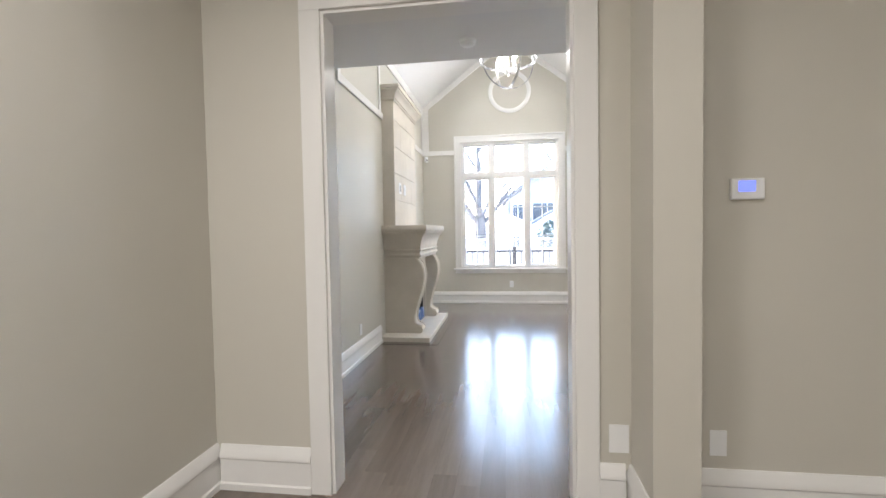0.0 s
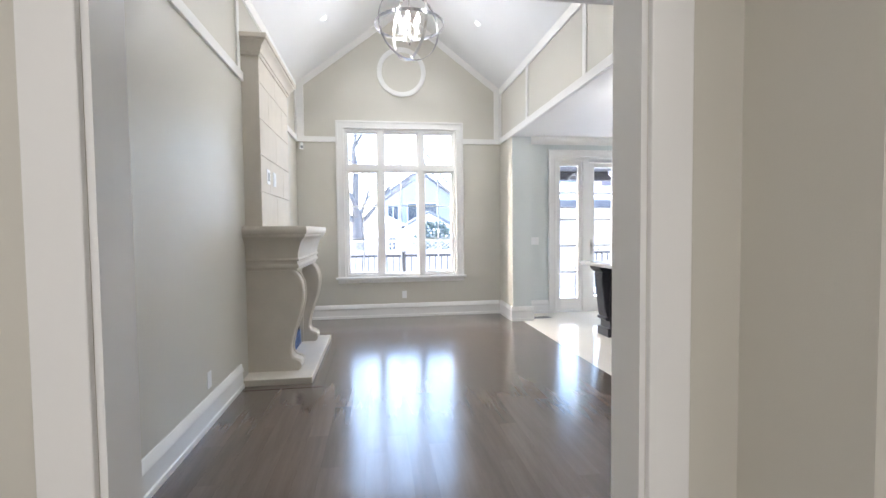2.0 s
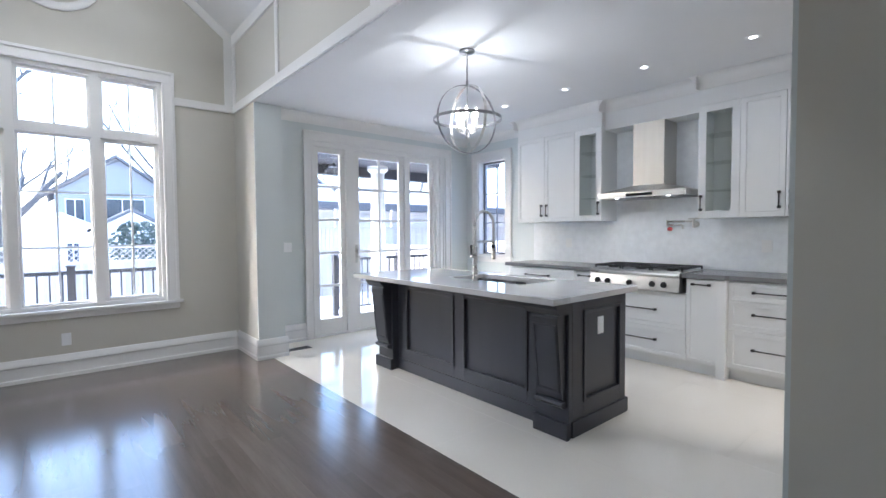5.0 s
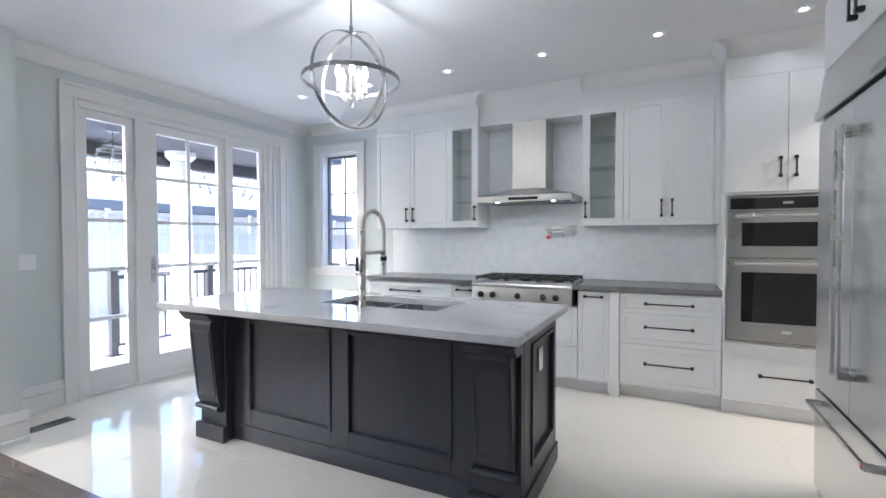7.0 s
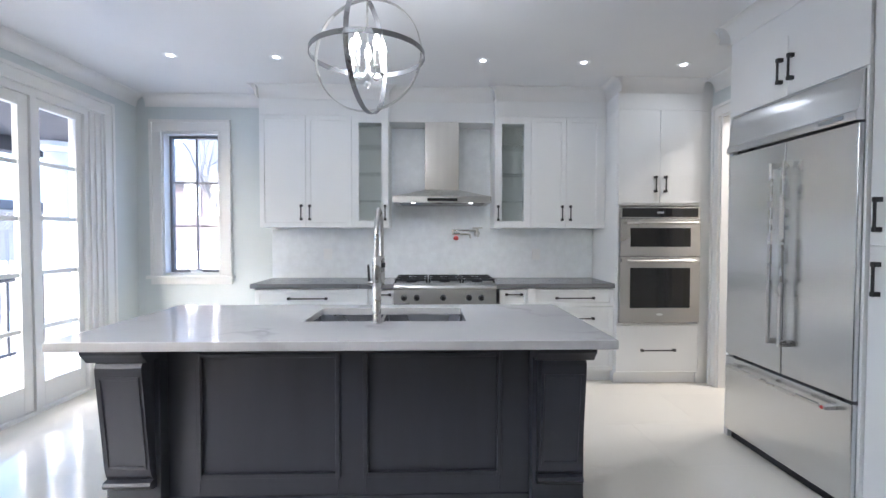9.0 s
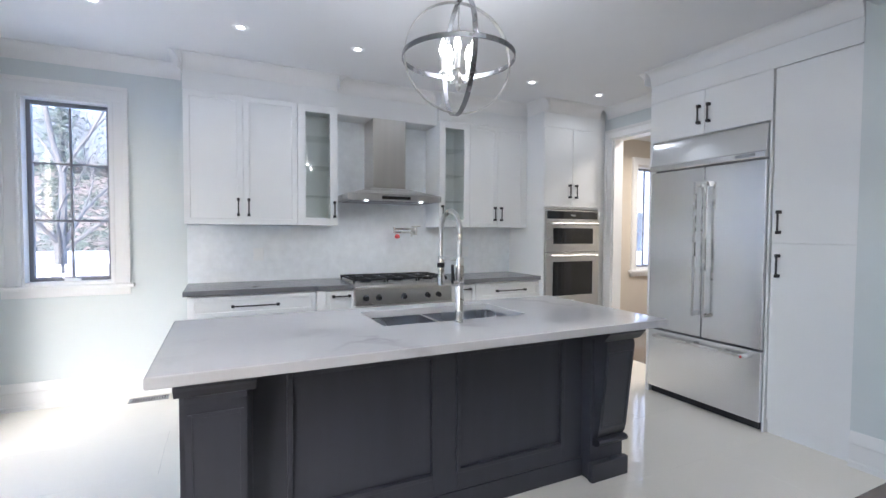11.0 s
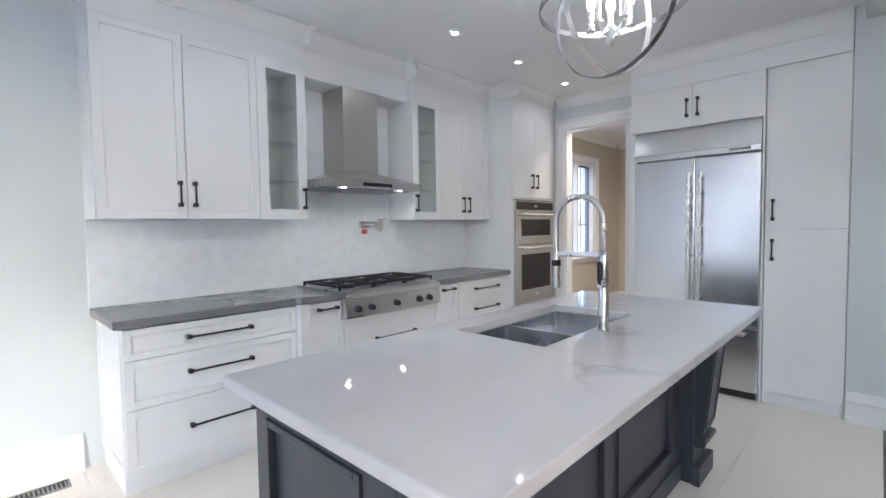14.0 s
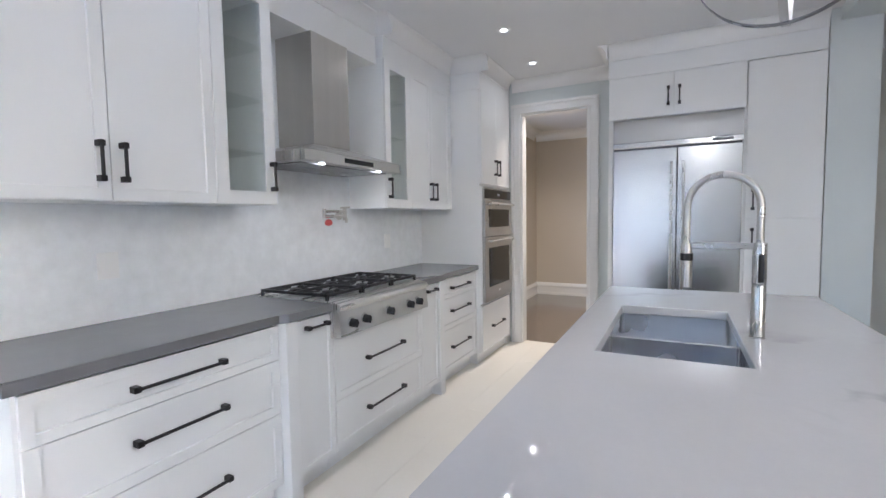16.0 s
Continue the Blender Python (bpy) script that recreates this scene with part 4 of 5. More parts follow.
part("badge", lathe(bmesh.new(), [(0.03, 0), (0.03, 0.002), (0.026, 0.003)], 20, (0, 0, 0)), PLASTIC, ov, at=pose(0, -0.022, 0.075, 90) @ Matrix.Diagonal((1, 0.35, 1, 1)))

# ---- fridge wall ----
SX = lambda x0, x1: pose((x0 + x1) / 2, 2.655, 0, 0, 0, 180)
fz = thing("refrigerator", SX(2.652, 3.58), "built-in stainless steel french-door refrigerator with bottom freezer", "refrigerator")
w = 0.926
part("body", B(-w / 2, w / 2, 0.03, 0.54, 0.0, 2.145), GUN, fz)
part("kick_plate", B(-w / 2 + 0.02, w / 2 - 0.02, 0.012, 0.03, 0.005, 0.055), IRON, fz, "black kick plate")
bm = prism(bmesh.new(), [(0.03, 2.145), (-0.004, 2.145), (-0.008, 2.135), (-0.020, 2.06), (-0.028, 1.985), (-0.034, 1.955), (-0.046, 1.948), (-0.046, 1.912), (-0.040, 1.906), (0.03, 1.906)], "x", -w / 2, w / 2)
gr = part("grille_panel", bm, STEEL, fz, "brushed steel top panel with a projecting lip", True)
part("badge", B(0.26, 0.40, -0.0475, -0.046, 1.920, 1.940), GREYP, gr)
for a, b, hx in ((-w / 2, 0.019, -0.020), (0.023, w / 2, 0.066)):
    dd = part("door", B(a, b, -0.025, 0.03, 0.575, 1.895, 0.005), STEEL, fz, "brushed steel door")
    bm = B(hx - 0.0105, hx + 0.0105, -0.082, -0.067, 0.74, 1.78, 0.004)
    for z in (0.76, 1.76):
        box(bm, hx - 0.011, hx + 0.011, -0.068, -0.025, z - 0.018, z + 0.018, 0.003)
    part("handle", bm, NICKEL, dd, "long steel bar handle")
dd = part("freezer_drawer", B(-w / 2, w / 2, -0.025, 0.03, 0.065, 0.560, 0.005), STEEL, fz, "brushed steel freezer drawer")
bm = B(-0.38, 0.38, -0.082, -0.067, 0.502, 0.522, 0.004)
for s in (-0.36, 0.36):
    box(bm, s - 0.018, s + 0.018, -0.068, -0.025, 0.501, 0.523, 0.003)
hh = part("handle", bm, NICKEL, dd, "long steel bar handle")
part("medallion", rod(bmesh.new(), (0.36, -0.082, 0.512), (0.36, -0.085, 0.512), 0.009, 0.009, 16), RED, hh, "small red medallion")
fc = thing("wall_cabinet", SX(2.635, 3.62), "white two-door cabinet above the refrigerator", "cabinet")
w = 0.985
part("body", B(-w / 2, w / 2, 0.021, 0.55, 2.155, 2.50), CAB, fc)
for a, b, hx in ((-w / 2, 0, -0.04), (0, w / 2, 0.04)):
    door = part("door", B(a + 0.0015, b - 0.0015, 0.0, 0.02, 2.158, 2.498, 0.002), CAB, fc)
    pull(door, hx, 2.31, 0.15, True, 0.0)
part("side_panel", B(-w / 2, -w / 2 + 0.035, 0.0, 0.55, 0.0, 2.154), CAB, fc)
part("side_panel", B(w / 2 - 0.014, w / 2, 0.0, 0.55, 0.0, 2.154), CAB, fc)
pt = thing("pantry_cabinet", pose(2.3935, 2.64, 0, 0, 0, 180), "tall white flat-front pantry cabinet", "cabinet")
w = 0.475
part("body", B(-w / 2, w / 2, 0.021, 0.535, 0.09, 2.50), CAB, pt)
part("toe_kick", B(-w / 2, w / 2, 0.02, 0.535, 0, 0.09), CAB, pt)
for z0, z1, hz in ((0.095, 1.316, 1.165), (1.319, 2.498, 1.46)):
    door = part("door", B(-w / 2 + 0.002, w / 2 - 0.002, 0.0, 0.02, z0, z1, 0.002), CAB, pt)
    pull(door, -w / 2 + 0.05, hz, 0.16, True, 0.0)

# ---- island ----
isl = thing("kitchen_island", pose(3.06, 5.07, 0), "espresso stained wooden island cabinet with corbelled posts", "kitchen island")
IX0, IX1, IY0, IY1 = 2.765, 3.385, 3.965, 6.165
for nm, dims in (("back_panel", (IX0, IX0 + 0.03, IY0, IY1, 0.0, 0.884)), ("door_side", (IX1 - 0.03, IX1, IY0, IY1, 0.0, 0.884)), ("end_panel", (IX0 + 0.03, IX1 - 0.03, IY0, IY0 + 0.03, 0.0, 0.884)), ("end_panel", (IX0 + 0.03, IX1 - 0.03, IY1 - 0.03, IY1, 0.0, 0.884)), ("floor_panel", (IX0 + 0.03, IX1 - 0.03, IY0 + 0.03, IY1 - 0.03, 0.0, 0.10))):
    wpart(nm, B(*dims), DARK, isl)
bm = bmesh.new()
box(bm, IX0 - 0.022, IX0 - 0.001, IY0, IY1, 0.0, 0.105, 0.004)
box(bm, IX1 + 0.001, IX1 + 0.03, IY0 - 0.022, IY1 + 0.022, 0.0, 0.105, 0.004)
box(bm, IX0 - 0.05, IX1, IY0 - 0.024, IY0 - 0.001, 0.0, 0.105, 0.004)
box(bm, IX0 - 0.05, IX1, IY1 + 0.001, IY1 + 0.024, 0.0, 0.105, 0.004)
wpart("plinth", bm, DARK, isl)


def raised(axis, face, way, a0, a1, z0, z1):
    """A framed panel: stiles and rails proud of the body, with a bead inside."""
    bm = bmesh.new()

    def put(p, q, r, s, d0, d1, bev=0.003):
        lo, hi = sorted((face + way * d0, face + way * d1))
        if axis == "y":
            box(bm, lo, hi, p, q, r, s, bev)
        else:
            box(bm, p, q, lo, hi, r, s, bev)
    b = 0.022
    put(a0, a0 + b, z0, z1, 0.0, 0.024)
    put(a1 - b, a1, z0, z1, 0.0, 0.024)
    put(a0 + b, a1 - b, z0, z0 + b, 0.0, 0.024)
    put(a0 + b, a1 - b, z1 - b, z1, 0.0, 0.024)
    return bm


def frame_boards(axis, face, way, spans):
    bm = bmesh.new()
    for p, q, r, s in spans:
        lo, hi = sorted((face + way * 0.001, face + way * 0.014))
        if axis == "y":
            box(bm, lo, hi, p, q, r, s, 0.002)
        else:
            box(bm, p, q, lo, hi, r, s, 0.002)
    return bm


wpart("frame", frame_boards("y", IX0, -1, [(4.20, 4.345, 0.106, 0.88), (4.995, 5.125, 0.106, 0.88), (5.785, 5.93, 0.106, 0.88), (4.345, 4.995, 0.79, 0.88), (4.345, 4.995, 0.106, 0.205), (5.125, 5.785, 0.79, 0.88), (5.125, 5.785, 0.106, 0.205)]), DARK, isl)
for a, b in ((4.335, 5.005), (5.115, 5.795)):
    wpart("panel_moulding", raised("y", IX0 - 0.001, -1, a, b, 0.195, 0.80), DARK, isl)
for yf, way in ((IY0, -1), (IY1, 1)):
    wpart("frame", frame_boards("x", yf, way, [(2.72, 2.85, 0.106, 0.88), (3.30, IX1, 0.106, 0.88), (2.85, 3.30, 0.80, 0.88), (2.85, 3.30, 0.106, 0.215)]), DARK, isl)
    wpart("panel_moulding", raised("x", yf, way, 2.84, 3.31, 0.205, 0.81), DARK, isl)
for ya, yb in ((IY0 - 0.012, 4.20), (5.93, IY1 + 0.012)):
    post = wpart("post", B(2.685, IX0 - 0.001, ya, yb, 0.0, 0.884, 0.003), DARK, isl)
    bm = B(2.65, 2.684, ya - 0.012, yb + 0.012, 0.0, 0.105, 0.004)
    wpart("foot_block", bm, DARK, post)
    # tapered corbel under the overhang
    m0, m1 = ya + 0.022, yb - 0.022
    bm = prism(bmesh.new(), [(2.684, 0.243), (2.662, 0.243), (2.650, 0.262), (2.640, 0.30), (2.592, 0.74), (2.590, 0.775), (2.598, 0.795), (2.684, 0.80)], "y", m0, m1)
    wpart("corbel", bm, DARK, post)
    wpart("corbel_lip", prism(bmesh.new(), [(2.684, 0.196), (2.652, 0.200), (2.634, 0.212), (2.628, 0.226), (2.634, 0.238), (2.650, 0.242), (2.684, 0.242)], "y", m0 - 0.005, m1 + 0.005), DARK, post, "", True)
    bm = prism(bmesh.new(), [(2.684, 0.801), (2.585, 0.801), (2.560, 0.83), (2.545, 0.845), (2.540, 0.883), (2.684, 0.883)], "y", ya - 0.008, yb + 0.008)
    wpart("corbel_cap", bm, DARK, post)
    bm = bmesh.new()
    for a, b, zz0, zz1 in ((m0 + 0.02, m1 - 0.02, 0.72, 0.735), (m0 + 0.02, m1 - 0.02, 0.30, 0.315)):
        xo = 2.640 - (zz0 - 0.30) * 0.109
        box(bm, xo - 0.006, xo + 0.01, a, b, zz0, zz1, 0.002)
    for a in (m0 + 0.012, m1 - 0.024):
        va = [bm.verts.new(v) for v in ((2.634, a, 0.30), (2.634, a + 0.012, 0.30), (2.586, a + 0.012, 0.735), (2.586, a, 0.735), (2.650, a, 0.30), (2.650, a + 0.012, 0.30), (2.602, a + 0.012, 0.735), (2.602, a, 0.735))]
        for f in ((0, 1, 2, 3), (7, 6, 5, 4), (0, 4, 5, 1), (1, 5, 6, 2), (2, 6, 7, 3), (3, 7, 4, 0)):
            bm.faces.new([va[i] for i in f])
    wpart("corbel_moulding", bm, DARK, post)
# island top with a cut-out for the sink
bm = bmesh.new()
outer = ((2.44, 3.892), (3.445, 3.892), (3.445, 6.252), (2.44, 6.252))
hole = ((2.884, 4.500), (3.312, 4.500), (3.312, 5.326), (2.884, 5.326))
ot, it, ob_, ib = ([bm.verts.new((x, y, z)) for x, y in ring_] for ring_, z in ((outer, 0.925), (hole, 0.925), (outer, 0.8845), (hole, 0.8845)))
for k in range(4):
    n = (k + 1) % 4
    bm.faces.new((ot[k], ot[n], it[n], it[k]))
    bm.faces.new((ob_[k], ib[k], ib[n], ob_[n]))
    bm.faces.new((ot[k], ob_[k], ob_[n], ot[n]))
    bm.faces.new((it[k], it[n], ib[n], ib[k]))
tp = solo("island_top", bm, QUARTZ, "white veined quartz island top with a cut-out", "worktop")
bv = tp.modifiers.new("edge", 'BEVEL')
bv.width, bv.segments, bv.limit_method, bv.angle_limit = 0.006, 3, 'ANGLE', radians(60)

# ---- sink and tap ----
sk = thing("kitchen_sink", pose(3.072, 4.916, 0.66), "stainless steel undermount double-bowl sink in the island", "sink")


def bowl(x0, x1, y0, y1):
    """An open steel bowl with rounded upright corners and a coved bottom."""
    zb, zt, r, n = 0.690, 0.8835, 0.016, 4
    bm = bmesh.new()

    def loop(grow, z):
        vs = []
        for cx, cy, a0 in ((x1 - r, y1 - r, 0), (x0 + r, y1 - r, 90), (x0 + r, y0 + r, 180), (x1 - r, y0 + r, 270)):
            for k in range(n + 1):
                a = radians(a0 + 90 * k / n)
                vs.append(bm.verts.new((cx + (r + grow) * math.cos(a), cy + (r + grow) * math.sin(a), z)))
        return vs
    loops = [loop(0.004, zb), loop(0.004, zt), loop(0.0, zt), loop(0.0, zb + 0.014), loop(-0.004, zb + 0.008), loop(-0.013, zb + 0.004)]
    for p, q in zip(loops, loops[1:]):
        for k in range(len(p)):
            j = (k + 1) % len(p)
            bm.faces.new((p[k], p[j], q[j], q[k]))
    bm.faces.new(loops[-1])
    bm.faces.new(list(reversed(loops[0])))
    b = wpart("bowl", bm, SINK, sk, "", True)
    wpart("drain", lathe(bmesh.new(), [(0.055, 0.0045), (0.055, 0.007), (0.045, 0.008), (0.040, 0.0045)], 24, ((x0 + x1) / 2, (y0 + y1) / 2, zb)), NICKEL, b, "round steel drain", True)


bowl(2.878, 3.318, 4.966, 5.332)
bowl(2.878, 3.318, 4.494, 4.942)
wpart("divider", B(2.876, 3.320, 4.944, 4.964, 0.868, 0.8835, 0.004), NICKEL, sk, "bright steel bridge between the bowls")
fa = thing("kitchen_tap", pose(2.832, 4.948, 0.925), "tall brushed nickel spring-neck kitchen tap on the island", "tap")
bm = lathe(bmesh.new(), [(0.025, 0.0), (0.025, 0.004), (0.0215, 0.006), (0.0215, 0.178), (0.0205, 0.180), (0.0205, 0.184), (0.0215, 0.186), (0.0215, 0.325), (0.020, 0.328), (0.001, 0.329)], 24)
part("post", bm, NICKEL, fa, "", True)
arc = [(0, 0, 0.32), (0.0, 0, 0.40)]
for k in range(0, 17):
    a = math.pi - k / 16 * math.pi
    arc.append((0.11 + 0.11 * math.cos(a), 0, 0.455 + 0.11 * math.sin(a)))
arc += [(0.222, 0, 0.40), (0.220, 0, 0.315)]
part("neck", tube(bmesh.new(), arc, 0.012, 14), NICKEL, fa, "", True)
bm = bmesh.new()
coil = []
for k in range(0, 12 * 44):
    u = 0.03 + 0.88 * k / (12 * 44)
    f = u * (len(arc) - 1)
    i = int(f)
    p0, p1 = Vector(arc[i]), Vector(arc[min(i + 1, len(arc) - 1)])
    p = p0.lerp(p1, f - i)
    d = (p1 - p0).normalized()
    nrm = d.cross(Vector((0, 1, 0)))
    a = k / 12 * math.tau
    coil.append(p + (nrm * math.cos(a) + Vector((0, 1, 0)) * math.sin(a)) * 0.0125)
part("spring", tube(bm, coil, 0.0013, 5), NICKEL, fa, "fine steel coil round the neck", True)
bm = rod(bmesh.new(), (0.22, 0, 0.325), (0.22, 0, 0.165), 0.017, 0.019)
sp = part("spray_head", bm, NICKEL, fa, "", True)
part("grip", lathe(bmesh.new(), [(0.0205, 0.262), (0.0205, 0.288)], 20, (0.22, 0, 0)), IRON, sp, "black rubber grip", True)
part("holder", B(0.0, 0.232, -0.009, 0.009, 0.305, 0.327, 0.003), NICKEL, fa)
bm = rod(bmesh.new(), (0, 0, 0.20), (0, 0.040, 0.20), 0.016, 0.014)
part("valve", bm, NICKEL, fa, "", True)
part("lever", prism(bmesh.new(), [(0.030, 0.192), (0.042, 0.196), (0.046, 0.290), (0.038, 0.292)], "x", -0.008, 0.008), IRON, fa, "dark tap lever", True)


# ---- chandeliers ----
def band(bm, R, w, t, turn, seg=72):
    """A flat ring of radius R about the axis z, turned by a matrix."""
    rows = []
    for k in range(seg):
        a = k / seg * math.tau
        c, s = math.cos(a), math.sin(a)
        rows.append([bm.verts.new(turn @ Vector((r * c, r * s, z))) for r, z in ((R - t, -w / 2), (R, -w / 2), (R, w / 2), (R - t, w / 2))])
    for k in range(seg):
        for i in range(4):
            bm.faces.new((rows[k][i], rows[(k + 1) % seg][i], rows[(k + 1) % seg][(i + 1) % 4], rows[k][(i + 1) % 4]))
    return bm


def chandelier(x, y, zc, R, ceiling, spin, label):
    c = thing("chandelier", pose(x, y, zc, 0, 0, spin), label, "chandelier", "orb chandeliers")
    w, t = R * 0.085, 0.004
    part("horizontal_ring", band(bmesh.new(), R, w, t, Matrix()), GUN, c, "dark brushed metal band")
    part("upright_ring", band(bmesh.new(), R * 0.985, w, t, Euler((radians(90), 0, 0)).to_matrix()), GUN, c, "dark brushed metal band")
    part("upright_ring", band(bmesh.new(), R * 0.97, w, t, Euler((radians(90), 0, radians(90))).to_matrix()), NICKEL, c, "bright brushed metal band")
    bm = rod(bmesh.new(), (0, 0, R), (0, 0, ceiling - zc - 0.02), 0.006)
    rod(bm, (0, 0, R - 0.01), (0, 0, R + 0.03), 0.011)
    part("stem", bm, GUN, c, "", True)
    part("canopy", lathe(bmesh.new(), [(0.062, ceiling - zc), (0.062, ceiling - zc - 0.012), (0.050, ceiling - zc - 0.022), (0.012, ceiling - zc - 0.028)], 32), GUN, c, "", True)
    s = R / 0.265
    bm = lathe(bmesh.new(), [(0.001, -0.155 * s), (0.008 * s, -0.150 * s), (0.016 * s, -0.135 * s), (0.012 * s, -0.12 * s), (0.022 * s, -0.10 * s), (0.022 * s, -0.08 * s), (0.008 * s, -0.07 * s), (0.006 * s, 0.0), (0.0045, R)], 20)
    part("centre_column", bm, NICKEL, c, "", True)
    for k in range(5):
        a = k / 5 * math.tau + 0.3
        cx, sy = math.cos(a), math.sin(a)
        r = 0.075 * s
        pts = [(cx * 0.015, sy * 0.015, -0.09 * s), (cx * r * 0.5, sy * r * 0.5, -0.108 * s), (cx * r * 0.9, sy * r * 0.9, -0.098 * s), (cx * r, sy * r, -0.075 * s)]
        arm = part("arm", tube(bmesh.new(), pts, 0.005, 8), NICKEL, c, "", True)
        bm = lathe(bmesh.new(), [(0.018 * s, -0.078 * s), (0.020 * s, -0.072 * s), (0.012 * s, -0.068 * s), (0.011 * s, 0.0), (0.010 * s, 0.002)], 16, (cx * r, sy * r, 0))
        part("candle_sleeve", bm, NICKEL, arm, "", True)
        bm = lathe(bmesh.new(), [(0.007 * s, 0.002), (0.016 * s, 0.022 * s), (0.017 * s, 0.036 * s), (0.010 * s, 0.062 * s), (0.002, 0.085 * s)], 16, (cx * r, sy * r, 0))
        part("bulb", bm, BULB, arm, "lit candle bulb", True).visible_shadow = False
    return c


chandelier(2.79, 4.985, 2.225, 0.275, KC, -12, "orb chandelier of dark metal bands with candle bulbs, over the island")
chandelier(0.25, 5.60, 3.48, 0.36, APEX - 0.01, 25, "large orb chandelier of metal bands hanging from the vault")


# ---- fireplace ----
fp = thing("fireplace", pose(WX + 0.3, 5.70, 0), "cream cast stone fireplace with scrolled legs and tall overmantel", "fireplace")
FY0, FY1 = 5.03, 6.37
wpart("hearth", B(WX, -0.70, 4.81, 6.47, 0.0, 0.06, 0.008), STONE, fp, "cream stone hearth slab")
# surround with the firebox opening
bm = bmesh.new()
SXF = -0.98
box(bm, WX, SXF, FY0 + 0.21, FY0 + 0.235, 0.06, 0.98)
box(bm, WX, SXF, FY1 - 0.235, FY1 - 0.21, 0.06, 0.98)
box(bm, WX, SXF, FY0 + 0.235, FY1 - 0.235, 0.80, 0.98)
wpart("surround", bm, STONE, fp)


def leg_profile():
    pts = [(WX, 0.061), (-0.862, 0.061)]
    # foot, S-curve and shoulder
    curve = [(-0.845, 0.066), (-0.829, 0.082), (-0.824, 0.105), (-0.831, 0.130), (-0.847, 0.148), (-0.872, 0.160), (-0.898, 0.172), (-0.918, 0.196), (-0.927, 0.235), (-0.922, 0.30), (-0.895, 0.40), (-0.862, 0.50), (-0.828, 0.60), (-0.806, 0.70), (-0.802, 0.78), (-0.812, 0.86), (-0.838, 0.92), (-0.87, 0.955), (-0.89, 0.98)]
    return pts + curve + [(WX, 0.98)]


for ya in (FY0, FY1 - 0.21):
    yb = ya + 0.21
    leg = wpart("leg", prism(bmesh.new(), leg_profile(), "y", ya, yb), STONE, fp, "scrolled stone leg")
    bm = bmesh.new()
    face = leg_profile()[2:-1]
    for ea in (ya + 0.004, yb - 0.044):
        tubepts = [(px - 0.002, ea + 0.02, pz) for px, pz in face[3:]]
        tube(bm, tubepts, 0.016, 8)
    wpart("moulding", bm, STONE, leg, "", True)
    bm = bmesh.new()
    for y0, y1 in ((ya - 0.006, ya + 0.01), (yb - 0.01, yb + 0.006)):
        rod(bm, (-0.860, y0, 0.112), (-0.860, y1, 0.112), 0.036, 0.036, 24)
        rod(bm, (-0.860, y0 - 0.004, 0.112), (-0.860, y1 + 0.004, 0.112), 0.016, 0.016, 16)
    wpart("scroll", bm, STONE, leg, "", True)
# mantel shelf: one moulded profile running round three sides
def wrapped(levels, x, y0, y1):
    """A moulding lofted level by level (out, z) round the front and two returns of a block on the west wall."""
    bm = bmesh.new()
    rings = [[bm.verts.new(v) for v in ((WX, y0 - o, z), (x + o, y0 - o, z), (x + o, y1 + o, z), (WX, y1 + o, z))] for o, z in levels]
    for p, q in zip(rings, rings[1:]):
        for k in range(4):
            bm.faces.new((p[k], p[(k + 1) % 4], q[(k + 1) % 4], q[k]))
    bm.faces.new(rings[0])
    bm.faces.new(list(reversed(rings[-1])))
    return bm


wpart("mantel_moulding", wrapped([(0.010, 0.975), (0.010, 0.995), (0.024, 1.0), (0.031, 1.012), (0.031, 1.024), (0.024, 1.036), (0.018, 1.04), (0.018, 1.062), (0.028, 1.066), (0.034, 1.078), (0.028, 1.090), (0.024, 1.094)], -0.86, FY0 + 0.03, FY1 - 0.03), STONE, fp, "", True)
wpart("mantel_shelf", wrapped([(0.024, 1.0945), (0.027, 1.13), (0.034, 1.17), (0.046, 1.21), (0.062, 1.245), (0.082, 1.272), (0.096, 1.284), (0.102, 1.296), (0.102, 1.310), (0.116, 1.313), (0.120, 1.325), (0.120, 1.372), (0.113, 1.385)], -0.86, FY0 + 0.03, FY1 - 0.03), STONE, fp, "moulded stone mantel shelf", True)
OX = -1.14
wpart("overmantel_core", B(WX, OX - 0.012, FY0 + 0.022, FY1 - 0.022, 1.385, 2.95), STONE, fp)
om_rows = (1.386, 1.70, 2.03, 2.355, 2.68, 2.95)
for r in range(5):
    z0, z1 = om_rows[r], om_rows[r + 1]
    cuts = [FY0 + 0.02, 5.40, 6.02, FY1 - 0.02] if r % 2 else [FY0 + 0.02, 5.70, FY1 - 0.02]
    for a, b in zip(cuts, cuts[1:]):
        wpart("stone_panel", B(OX - 0.012, OX, a + 0.002, b - 0.002, z0 + 0.002, z1 - 0.002, 0.003), STONE, fp)
wpart("crown_moulding", wrapped([(0.004, 2.90), (0.012, 2.905), (0.014, 2.93), (0.024, 2.934), (0.030, 2.955), (0.044, 2.985), (0.066, 3.008), (0.074, 3.014), (0.074, 3.030), (0.090, 3.034), (0.092, 3.07), (0.086, 3.075)], OX, FY0 + 0.02, FY1 - 0.02), STONE, fp, "", True)
for ya, kind in ((5.26, 0), (5.52, 1)):
    pl = wpart("cover_plate", B(OX, OX + 0.006, ya, ya + 0.12, 1.79, 1.93, 0.002), PLASTIC, fp, "white cover plate")
    wpart("socket", B(OX + 0.006, OX + 0.008, ya + 0.03, ya + 0.09, 1.82, 1.90, 0.001), GREYP if not kind else PLASTIC, pl)
gf = thing("gas_fire", pose(-1.15, 5.70, 0.06), "black gas fire insert with blue protective film below", "fireplace insert")
